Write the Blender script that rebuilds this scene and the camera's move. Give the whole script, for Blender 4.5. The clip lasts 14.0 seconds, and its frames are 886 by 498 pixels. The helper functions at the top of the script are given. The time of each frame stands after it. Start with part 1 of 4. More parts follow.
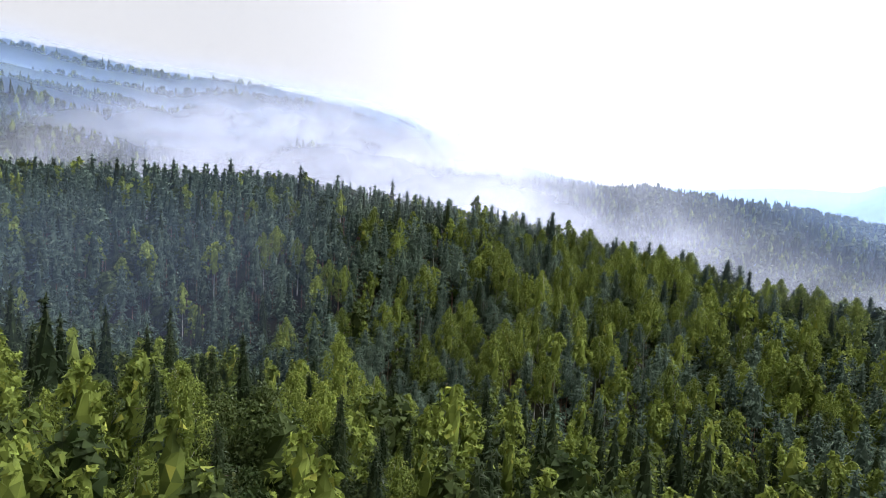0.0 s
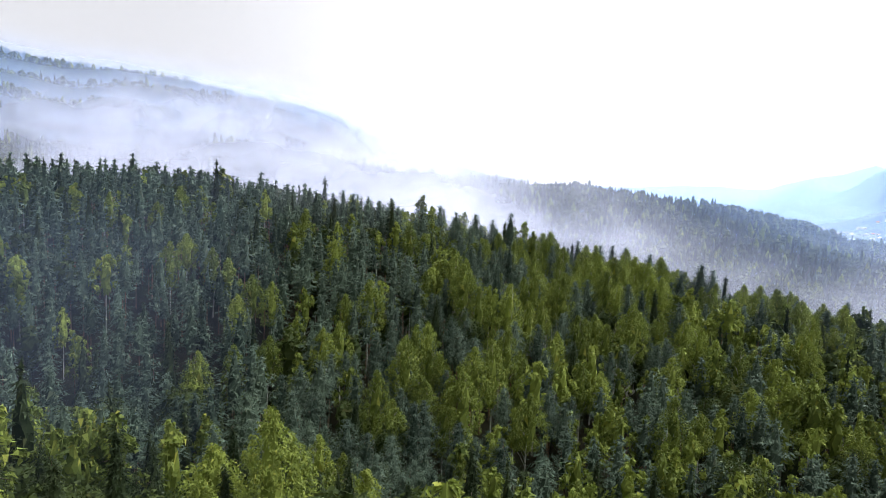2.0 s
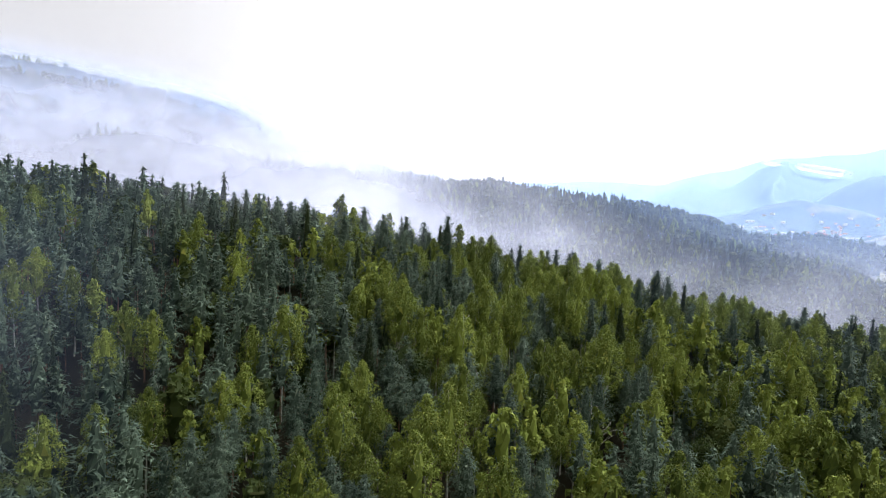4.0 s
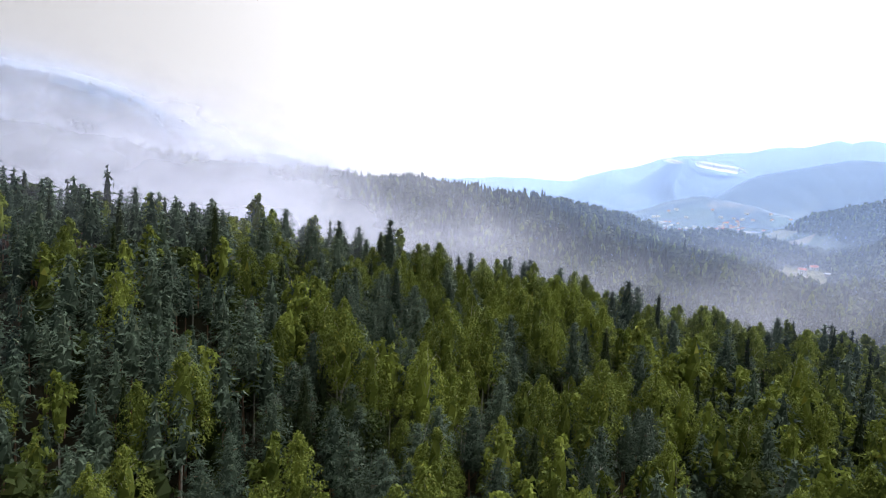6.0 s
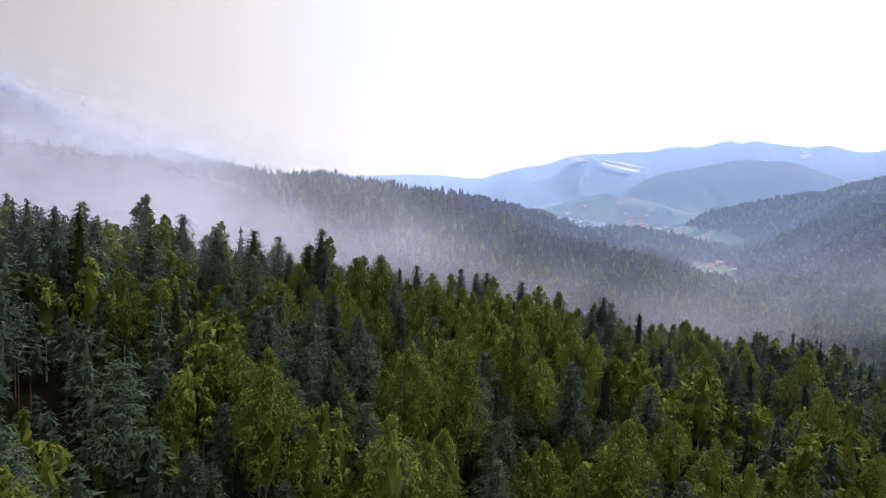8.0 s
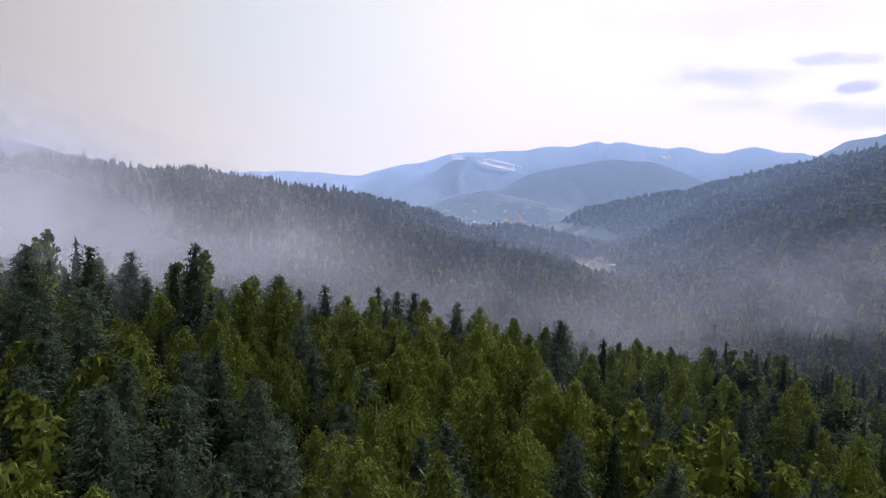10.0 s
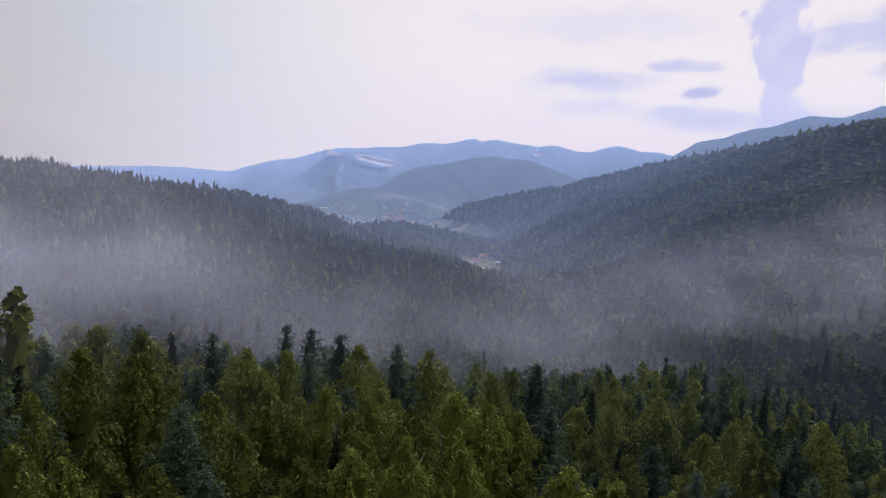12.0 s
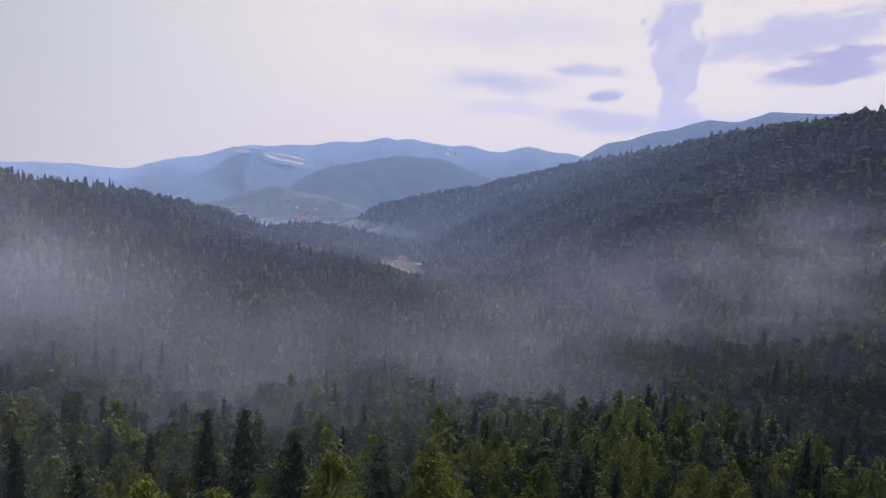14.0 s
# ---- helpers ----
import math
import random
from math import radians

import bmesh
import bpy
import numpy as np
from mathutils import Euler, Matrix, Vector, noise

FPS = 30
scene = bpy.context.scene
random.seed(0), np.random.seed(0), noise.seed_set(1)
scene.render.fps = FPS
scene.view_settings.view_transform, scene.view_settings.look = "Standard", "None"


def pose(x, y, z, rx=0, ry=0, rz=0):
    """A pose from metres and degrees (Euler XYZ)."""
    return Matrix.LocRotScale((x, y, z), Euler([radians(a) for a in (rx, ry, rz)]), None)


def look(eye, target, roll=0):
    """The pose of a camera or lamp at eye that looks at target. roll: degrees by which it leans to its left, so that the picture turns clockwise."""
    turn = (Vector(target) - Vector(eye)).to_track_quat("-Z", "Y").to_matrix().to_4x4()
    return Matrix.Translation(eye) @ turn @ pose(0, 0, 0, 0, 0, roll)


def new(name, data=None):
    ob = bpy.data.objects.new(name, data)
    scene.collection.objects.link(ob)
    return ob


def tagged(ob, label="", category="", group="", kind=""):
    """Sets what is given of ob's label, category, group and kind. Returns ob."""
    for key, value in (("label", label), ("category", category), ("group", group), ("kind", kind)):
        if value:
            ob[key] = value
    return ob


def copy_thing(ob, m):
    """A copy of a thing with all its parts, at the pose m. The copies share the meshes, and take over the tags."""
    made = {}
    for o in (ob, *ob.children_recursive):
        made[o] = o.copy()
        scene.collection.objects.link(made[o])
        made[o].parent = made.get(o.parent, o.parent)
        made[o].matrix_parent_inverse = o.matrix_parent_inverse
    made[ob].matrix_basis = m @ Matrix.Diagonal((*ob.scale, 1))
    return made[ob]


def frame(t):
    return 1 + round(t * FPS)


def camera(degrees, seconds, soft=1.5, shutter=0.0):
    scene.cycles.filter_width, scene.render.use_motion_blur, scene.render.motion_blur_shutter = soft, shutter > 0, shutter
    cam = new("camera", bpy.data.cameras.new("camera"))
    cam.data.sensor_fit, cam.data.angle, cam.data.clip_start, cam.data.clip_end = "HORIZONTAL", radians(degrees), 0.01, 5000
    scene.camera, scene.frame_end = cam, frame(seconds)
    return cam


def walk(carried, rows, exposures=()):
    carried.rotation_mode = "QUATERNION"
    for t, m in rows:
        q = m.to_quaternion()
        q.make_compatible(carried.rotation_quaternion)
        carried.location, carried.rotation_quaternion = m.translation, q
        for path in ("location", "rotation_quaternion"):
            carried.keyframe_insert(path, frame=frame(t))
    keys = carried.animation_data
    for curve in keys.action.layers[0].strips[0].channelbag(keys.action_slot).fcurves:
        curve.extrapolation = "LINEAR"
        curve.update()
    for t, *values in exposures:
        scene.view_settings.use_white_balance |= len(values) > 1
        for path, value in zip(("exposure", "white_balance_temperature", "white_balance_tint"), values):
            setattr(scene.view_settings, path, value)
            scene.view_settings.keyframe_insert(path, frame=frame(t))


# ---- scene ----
cam = camera(66.7, 14.0, soft=1.0)
PATH = [
    (0.0, pose(0.00, 0.00, 100.00, 84.50, -2.50, 0.00)),
    (0.5, pose(-1.69, 7.45, 99.99, 84.56, -2.52, -1.30)),
    (1.0, pose(-3.11, 15.54, 99.80, 84.52, -2.45, -2.62)),
    (1.5, pose(-4.42, 23.12, 99.80, 84.60, -2.41, -4.33)),
    (2.0, pose(-5.45, 31.34, 99.75, 84.61, -2.39, -6.34)),
    (2.5, pose(-6.22, 38.90, 99.51, 84.71, -2.46, -8.25)),
    (3.0, pose(-6.75, 47.14, 99.61, 84.73, -2.34, -10.27)),
    (5.5, pose(-6.26, 86.38, 100.29, 84.47, -2.41, -19.80)),
    (6.0, pose(-5.35, 94.48, 100.33, 84.50, -2.45, -21.60)),
    (6.5, pose(-4.44, 102.05, 100.30, 84.53, -2.47, -23.30)),
    (7.0, pose(-3.00, 110.13, 100.24, 84.59, -2.50, -25.21)),
    (7.5, pose(-1.58, 117.58, 100.36, 84.63, -2.42, -27.02)),
    (8.0, pose(0.25, 125.67, 100.32, 84.62, -2.46, -29.22)),
    (10.5, pose(14.12, 165.12, 99.81, 84.93, -2.70, -42.30)),
    (11.0, pose(17.66, 172.73, 99.92, 84.97, -2.74, -45.01)),
    (11.5, pose(21.29, 179.64, 100.04, 85.01, -2.75, -47.52)),
    (12.0, pose(25.43, 186.95, 100.17, 85.05, -2.76, -50.04)),
    (12.5, pose(29.57, 193.55, 100.25, 85.19, -2.73, -52.25)),
    (13.0, pose(34.32, 200.57, 100.45, 85.23, -2.79, -54.35)),
    (13.5, pose(38.68, 206.44, 100.66, 85.33, -2.82, -55.95)),
    (14.0, pose(43.08, 212.37, 100.97, 85.34, -2.93, -57.45)),
]
walk(cam, PATH, exposures=[(0.0, -0.14, 6150, 11), (3.0, -0.14, 6250, 11), (6.5, -0.65, 6380, 12), (8.0, -0.95, 6450, 15), (10.5, -1.45, 6400, 18), (14.0, -1.80, 6350, 20)])

# ---------------------------------------------------------------- world, sun
SUN_EL, SUN_AZ = radians(60), radians(-85)     # soft light through the cloud, from the east


class Nodes:
    """A small helper to wire shader nodes."""

    def __init__(self, tree):
        self.tree = tree
        tree.nodes.clear()

    def add(self, kind, **inputs):
        node = self.tree.nodes.new(kind)
        for key, value in inputs.items():
            self.put(node, key, value)
        return node

    def put(self, node, key, value):
        socket = node.inputs[int(key[1:])] if key[0] == "i" and key[1:].isdigit() else node.inputs[key.replace("_", " ")]
        if hasattr(value, "is_output"):
            self.tree.links.new(value, socket)
        else:
            socket.default_value = value

    def math(self, op, a, b=0.0, c=0.0, clamp=False):
        node = self.tree.nodes.new("ShaderNodeMath")
        node.operation, node.use_clamp = op, clamp
        for i, v in enumerate((a, b, c)):
            self.put(node, f"i{i}", v)
        return node.outputs[0]

    def ramp(self, value, lo, hi, to_lo=0.0, to_hi=1.0, smooth=True):
        node = self.tree.nodes.new("ShaderNodeMapRange")
        node.interpolation_type = "SMOOTHSTEP" if smooth else "LINEAR"
        for i, v in enumerate((value, lo, hi, to_lo, to_hi)):
            self.put(node, f"i{i}", v)
        return node.outputs[0]

    def mix(self, fac, a, b, blend="MIX"):
        node = self.tree.nodes.new("ShaderNodeMix")
        node.data_type, node.blend_type = "RGBA", blend
        self.put(node, "i0", fac)
        self.put(node, "i6", a)
        self.put(node, "i7", b)
        return node.outputs[2]

    def noise(self, vector, scale, detail=4.0, rough=0.55, distortion=0.0):
        node = self.add("ShaderNodeTexNoise", Scale=scale, Detail=detail, Roughness=rough, Distortion=distortion)
        if vector is not None:
            self.put(node, "Vector", vector)
        return node.outputs[0]

    def scaled(self, vector, sx, sy, sz):
        node = self.tree.nodes.new("ShaderNodeVectorMath")
        node.operation = "MULTIPLY"
        self.put(node, "i0", vector)
        self.put(node, "i1", (sx, sy, sz))
        return node.outputs[0]


world = bpy.data.worlds.new("evening_sky")
scene.world = world
world.use_nodes = True
n = Nodes(world.node_tree)
sky = n.add("ShaderNodeTexSky")
sky.sky_type, sky.sun_disc = "NISHITA", False
sky.sun_elevation, sky.sun_rotation = SUN_EL, SUN_AZ
sky_light = n.mix(1.0, sky.outputs[0], (0.10, 0.10, 0.10, 1), "MULTIPLY")
way = n.add("ShaderNodeTexCoord").outputs["Generated"]
split = n.add("ShaderNodeSeparateXYZ", Vector=way)
east, north, up = split.outputs
elev = n.math("ARCSINE", up)
azim = n.math("ARCTAN2", east, north)
# a thin bright overcast, brighter overhead and to the east
veil = n.math("MULTIPLY", n.ramp(elev, 0.30, 1.3, 1.0, 1.9), n.ramp(azim, -0.35, 0.95, 0.95, 2.90))
# the unseen sky to the south and west is dimmed, leaving facing sides darker
veil = n.math("MULTIPLY", veil, n.math("MULTIPLY", n.ramp(azim, 1.75, 2.7, 1.0, 0.30), n.ramp(azim, -0.75, -1.6, 1.0, 0.60)))
cream = n.mix(n.ramp(elev, 0.03, 0.16), (1.0, 0.885, 0.875, 1), (1.0, 0.965, 0.935, 1))
veil_colour = n.mix(n.ramp(azim, 0.45, 0.95), (1.0, 0.965, 0.935, 1), cream)
# a pale blue thinning high over the valley's north side
blue = n.math("MULTIPLY", n.ramp(azim, 0.86, 0.42), n.ramp(azim, 0.2, 0.42))
blue = n.math("MULTIPLY", blue, n.ramp(elev, 0.05, 0.20))
clouds = n.mix(n.math("MULTIPLY", blue, 0.5), veil_colour, (0.80, 0.95, 1.06, 1))
sky_at = n.add("ShaderNodeCombineXYZ", X=azim, Y=n.math("MULTIPLY", elev, 2.4), Z=0.35).outputs[0]
broad_fray = n.math("SUBTRACT", n.noise(sky_at, 7.0, 5.0, 0.6, 0.3), 0.5)
fine_fray = n.math("SUBTRACT", n.noise(sky_at, 30.0, 5.0, 0.6), 0.5)
fray = n.math("ADD", n.math("MULTIPLY", broad_fray, 3.6), n.math("MULTIPLY", fine_fray, 3.0))
# soft lilac unevenness low in the east
uneven = n.math("MULTIPLY", n.ramp(broad_fray, 0.0, 0.16), n.ramp(azim, 0.7, 1.15))
clouds = n.mix(n.math("MULTIPLY", uneven, 0.22), clouds, (0.76, 0.77, 0.95, 1))


def streak(before, at_azim, at_elev, long, tall, slope, cover, colour):
    """A flat streak of cloud with a frayed edge laid over what is before it."""
    u = n.math("SUBTRACT", azim, at_azim)
    v = n.math("DIVIDE", n.math("SUBTRACT", n.math("SUBTRACT", elev, at_elev), n.math("MULTIPLY", u, slope)), tall)
    u = n.math("DIVIDE", u, long)
    far_out = n.math("ADD", n.math("MULTIPLY", u, u), n.math("MULTIPLY", v, v))
    edge = n.math("ADD", n.math("SUBTRACT", 1.0, far_out), fray)
    return n.mix(n.math("MULTIPLY", n.ramp(edge, -0.5, 0.9), cover), before, colour)


LILAC, SLATE, PALE = (0.60, 0.65, 0.93, 1), (0.50, 0.54, 0.86, 1), (0.74, 0.75, 0.97, 1)
clouds = streak(clouds, 1.075, 0.165, 0.105, 0.020, 0.02, 0.75, LILAC)
clouds = streak(clouds, 1.200, 0.184, 0.060, 0.009, 0.0, 0.8, LILAC)
clouds = streak(clouds, 1.226, 0.150, 0.026, 0.008, 0.1, 0.8, SLATE)
clouds = streak(clouds, 1.080, 0.130, 0.060, 0.016, 0.0, 0.6, PALE)
clouds = streak(clouds, 1.230, 0.113, 0.100, 0.016, 0.0, 0.7, LILAC)
clouds = streak(clouds, 1.465, 0.226, 0.140, 0.028, 0.16, 0.75, LILAC)
clouds = streak(clouds, 1.500, 0.176, 0.085, 0.013, 0.10, 0.85, SLATE)
clouds = streak(clouds, 1.530, 0.199, 0.060, 0.010, 0.05, 0.85, SLATE)
clouds = streak(clouds, 1.400, 0.110, 0.110, 0.016, 0.0, 0.4, PALE)
clouds = streak(clouds, 1.120, 0.240, 0.180, 0.024, 0.0, 0.35, PALE)
# one cumulus tower standing over the far range
tower_at = n.add("ShaderNodeCombineXYZ", X=azim, Y=elev, Z=0.7).outputs[0]
ragged = n.math("MULTIPLY", n.math("SUBTRACT", n.noise(tower_at, 13.0, 6.0, 0.62), 0.5), 0.15)
tower_w = n.math("ADD", n.ramp(elev, 0.04, 0.15, 0.090, 0.021), n.ramp(elev, 0.20, 0.235, 0.0, 0.012))
off = n.math("ABSOLUTE", n.math("SUBTRACT", azim, 1.322))
inside = n.math("SUBTRACT", n.math("ADD", tower_w, ragged), off)
tower = n.math("MULTIPLY", n.ramp(inside, -0.002, 0.008), n.ramp(elev, 0.285, 0.262))
puff = n.ramp(n.noise(tower_at, 34.0, 5.0, 0.6), 0.3, 0.7)
tower_colour = n.mix(puff, (0.62, 0.65, 0.93, 1), (0.74, 0.75, 0.98, 1))
clouds = n.mix(n.math("MULTIPLY", tower, 0.9), clouds, tower_colour)
overcast = n.mix(1.0, clouds, veil, "MULTIPLY")
dome = n.mix(0.95, sky_light, overcast)
below = n.mix(n.ramp(elev, -0.06, -0.01), (0.05, 0.06, 0.05, 1), dome)
ground_out = n.add("ShaderNodeOutputWorld")
n.put(ground_out, "Surface", n.add("ShaderNodeBackground", Color=below, Strength=1.0).outputs[0])

sun = new("sun", bpy.data.lights.new("sun", "SUN"))
sun.data.energy, sun.data.angle, sun.data.color = 2.6, radians(26), (1.0, 0.95, 0.88)
sun.matrix_world = look((0, 0, 400), (math.sin(-SUN_AZ + math.pi) * 100, math.cos(-SUN_AZ + math.pi) * 100, 400 - 100 * math.tan(SUN_EL)))


# ---------------------------------------------------------------- materials
def material(name):
    m = bpy.data.materials.new(name)
    m.use_nodes = True
    return m, Nodes(m.node_tree)


def leaf_material(name, dark, light, joined, gloss=0.12, glow_through=0.27):
    """Foliage: tone by tree, by clump and by leaf, a little light through the leaf."""
    m, n = material(name)
    if joined:
        tree_tone = n.add("ShaderNodeAttribute")
        tree_tone.attribute_name = "tint"
        tree_tone = tree_tone.outputs["Fac"]
    else:
        tree_tone = n.add("ShaderNodeObjectInfo").outputs["Random"]
    leaf_tone = n.add("ShaderNodeNewGeometry").outputs["Random Per Island"]
    spot = n.add("ShaderNodeNewGeometry").outputs["Position"]
    clump = n.noise(spot, 0.55, 3.0)
    tone = n.math("ADD", n.math("MULTIPLY", tree_tone, 0.55), n.math("MULTIPLY", leaf_tone, 0.42))
    tone = n.math("ADD", tone, n.math("MULTIPLY", n.math("SUBTRACT", clump, 0.5), 0.5), clamp=True)
    colour = n.mix(tone, (*dark, 1), (*light, 1))
    colour = n.mix(n.ramp(leaf_tone, 0.93, 1.0, 0.0, 0.5), colour, (light[0] * 1.5, light[1] * 1.15, light[2], 1))
    skin = n.add("ShaderNodeBsdfPrincipled", Base_Color=colour, Roughness=0.62)
    n.put(skin, "Specular IOR Level", gloss)
    thin = n.add("ShaderNodeBsdfTranslucent", Color=colour)
    both = n.add("ShaderNodeMixShader", i0=glow_through, i1=skin.outputs[0], i2=thin.outputs[0])
    n.put(n.add("ShaderNodeOutputMaterial"), "Surface", both.outputs[0])
    return m


LEAF_TONES = {
    "birch": ((0.048, 0.074, 0.016), (0.262, 0.325, 0.062)),
    "pine": ((0.024, 0.043, 0.032), (0.122, 0.174, 0.122)),
    "spruce": ((0.014, 0.026, 0.012), (0.046, 0.066, 0.025)),
    "broadleaf": ((0.020, 0.036, 0.010), (0.062, 0.085, 0.022)),
}
LEAF = {(k, j): leaf_material(f"{k}_{'wood' if j else 'leaves'}", *LEAF_TONES[k], j) for k in LEAF_TONES for j in (False, True)}


def bark_material(name, base, mark, scale, cover):
    m, n = material(name)
    spot = n.add("ShaderNodeTexCoord").outputs["Object"]
    patches = n.noise(n.scaled(spot, 1.0, 1.0, 0.35), scale, 4.0)
    fine = n.noise(n.scaled(spot, 1.0, 1.0, 0.15), scale * 5, 3.0)
    colour = n.mix(n.ramp(patches, cover, cover + 0.12), (*base, 1), (*mark, 1))
    colour = n.mix(n.math("MULTIPLY", fine, 0.4), colour, (base[0] * 0.5, base[1] * 0.5, base[2] * 0.5, 1))
    bump = n.add("ShaderNodeBump", Strength=0.5, Distance=0.03, Height=fine)
    skin = n.add("ShaderNodeBsdfPrincipled", Base_Color=colour, Roughness=0.85, Normal=bump.outputs[0])
    n.put(n.add("ShaderNodeOutputMaterial"), "Surface", skin.outputs[0])
    return m


BARK = {
    "birch": bark_material("birch_bark", (0.55, 0.53, 0.49), (0.06, 0.05, 0.045), 3.0, 0.60),
    "pine": bark_material("pine_bark", (0.22, 0.12, 0.075), (0.10, 0.07, 0.055), 2.0, 0.52),
    "spruce": bark_material("spruce_bark", (0.12, 0.085, 0.065), (0.06, 0.05, 0.045), 2.0, 0.5),
    "broadleaf": bark_material("grey_bark", (0.18, 0.155, 0.13), (0.08, 0.075, 0.06), 2.0, 0.5),
}


def ground_material():
    """Forest floor near by; woods, meadows and ploughed strips far off."""
    m, n = material("forest_ground")
    spot = n.add("ShaderNodeNewGeometry").outputs["Position"]
    litter = n.noise(spot, 0.35, 6.0, 0.65)
    patch = n.noise(spot, 0.03, 4.0)
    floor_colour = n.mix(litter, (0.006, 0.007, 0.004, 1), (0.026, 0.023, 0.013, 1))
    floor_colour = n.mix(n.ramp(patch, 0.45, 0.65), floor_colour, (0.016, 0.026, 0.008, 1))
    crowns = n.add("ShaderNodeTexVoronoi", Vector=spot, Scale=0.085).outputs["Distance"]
    # far crowns are drawn in colour, with the shade of the gaps painted dark
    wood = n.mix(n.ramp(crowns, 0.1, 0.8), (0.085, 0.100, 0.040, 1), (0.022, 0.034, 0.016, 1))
    stand = n.noise(spot, 0.006, 3.0)
    wood = n.mix(n.ramp(stand, 0.4, 0.65), wood, (0.030, 0.050, 0.026, 1))
    fields = n.add("ShaderNodeTexVoronoi", Vector=n.scaled(spot, 1.0, 1.6, 0.0), Scale=0.0085)
    tone = n.add("ShaderNodeSeparateColor", Color=fields.outputs["Color"])
    crop = n.mix(n.ramp(tone.outputs[0], 0.35, 0.8), (0.075, 0.105, 0.035, 1), (0.30, 0.235, 0.13, 1))
    crop = n.mix(n.ramp(tone.outputs[1], 0.6, 0.7), crop, (0.030, 0.045, 0.022, 1))
    use = n.add("ShaderNodeAttribute")
    use.attribute_name = "land_use"
    kinds = n.add("ShaderNodeSeparateXYZ", Vector=use.outputs["Vector"])
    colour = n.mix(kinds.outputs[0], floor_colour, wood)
    colour = n.mix(n.math("MULTIPLY", kinds.outputs[1], n.ramp(n.noise(spot, 0.01, 4.0), 0.40, 0.50)), colour, crop)
    grass = n.mix(litter, (0.10, 0.115, 0.045, 1), (0.24, 0.21, 0.11, 1))
    colour = n.mix(kinds.outputs[2], colour, grass)
    relief = n.add("ShaderNodeBump", Strength=0.9, Distance=6.0, Height=n.math("MULTIPLY", n.math("SUBTRACT", 1.0, crowns), kinds.outputs[0]))
    skin = n.add("ShaderNodeBsdfPrincipled", Base_Color=colour, Roughness=0.95, Normal=relief.outputs[0])
    n.put(skin, "Specular IOR Level", 0.1)
    n.put(n.add("ShaderNodeOutputMaterial"), "Surface", skin.outputs[0])
    return m


def mist_material():
    """Thin drifting mist and painted blue haze: what a sheet lacks in cover lets the view through."""
    m, n = material("mist")
    spot = n.add("ShaderNodeNewGeometry").outputs["Position"]
    field = n.add("ShaderNodeAttribute")
    field.attribute_name = "mist"
    parts = n.add("ShaderNodeSeparateXYZ", Vector=field.outputs["Vector"])
    big = n.noise(n.scaled(spot, 1.0, 1.0, 1.7), 0.010, 4.0, 0.55, 0.15)
    small = n.noise(n.scaled(spot, 1.0, 1.0, 1.3), 0.035, 3.0, 0.55, 0.1)
    wisps = n.math("ADD", n.math("MULTIPLY", big, 0.80), n.math("MULTIPLY", small, 0.20))
    wisps = n.ramp(wisps, 0.36, 0.66, 0.05, 2.0)
    thick = n.math("MULTIPLY", parts.outputs[0], wisps)
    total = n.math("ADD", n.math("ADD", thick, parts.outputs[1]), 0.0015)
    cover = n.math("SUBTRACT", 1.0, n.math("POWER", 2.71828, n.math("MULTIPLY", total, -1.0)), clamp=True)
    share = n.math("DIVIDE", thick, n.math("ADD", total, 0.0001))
    # the blue of light scattered in distant air is painted in as sheet colour
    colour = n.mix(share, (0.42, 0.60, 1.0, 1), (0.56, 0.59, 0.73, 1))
    # droplets take the light of the open sky from both sides alike
    front = n.add("ShaderNodeBsdfDiffuse", Color=colour, Normal=n.add("ShaderNodeCombineXYZ", Z=1.0).outputs[0])
    back = n.add("ShaderNodeBsdfTranslucent", Color=colour, Normal=n.add("ShaderNodeCombineXYZ", Z=-1.0).outputs[0])
    drops = n.add("ShaderNodeAddShader", i0=front.outputs[0], i1=back.outputs[0])
    clear = n.add("ShaderNodeBsdfTransparent")
    both = n.add("ShaderNodeMixShader", i0=cover, i1=clear.outputs[0], i2=drops.outputs[0])
    n.put(n.add("ShaderNodeOutputMaterial"), "Surface", both.outputs[0])
    return m


def plain_material(name, colour, rough=0.7, spread=0.25, scale=1.5):
    m, n = material(name)
    spot = n.add("ShaderNodeTexCoord").outputs["Object"]
    tone = n.noise(spot, scale, 5.0, 0.6)
    shade = n.mix(tone, tuple(c * (1 - spread) for c in colour) + (1,), tuple(min(1, c * (1 + spread)) for c in colour) + (1,))
    skin = n.add("ShaderNodeBsdfPrincipled", Base_Color=shade, Roughness=rough)
    n.put(n.add("ShaderNodeOutputMaterial"), "Surface", skin.outputs[0])
    return m


GROUND = ground_material()
MIST = mist_material()
PLASTER = plain_material("white_plaster", (0.74, 0.71, 0.66))
ROOF_TILE = plain_material("red_roof_tile", (0.42, 0.13, 0.08), 0.8, 0.3, 3.0)
GREY_SHEET = plain_material("grey_sheet", (0.45, 0.47, 0.50), 0.5)
DARK_GLASS = plain_material("window_glass", (0.05, 0.06, 0.07), 0.1)
WOOD = plain_material("weathered_wood", (0.22, 0.17, 0.12), 0.8)
DIRT = plain_material("pale_gravel", (0.42, 0.38, 0.32), 0.95)

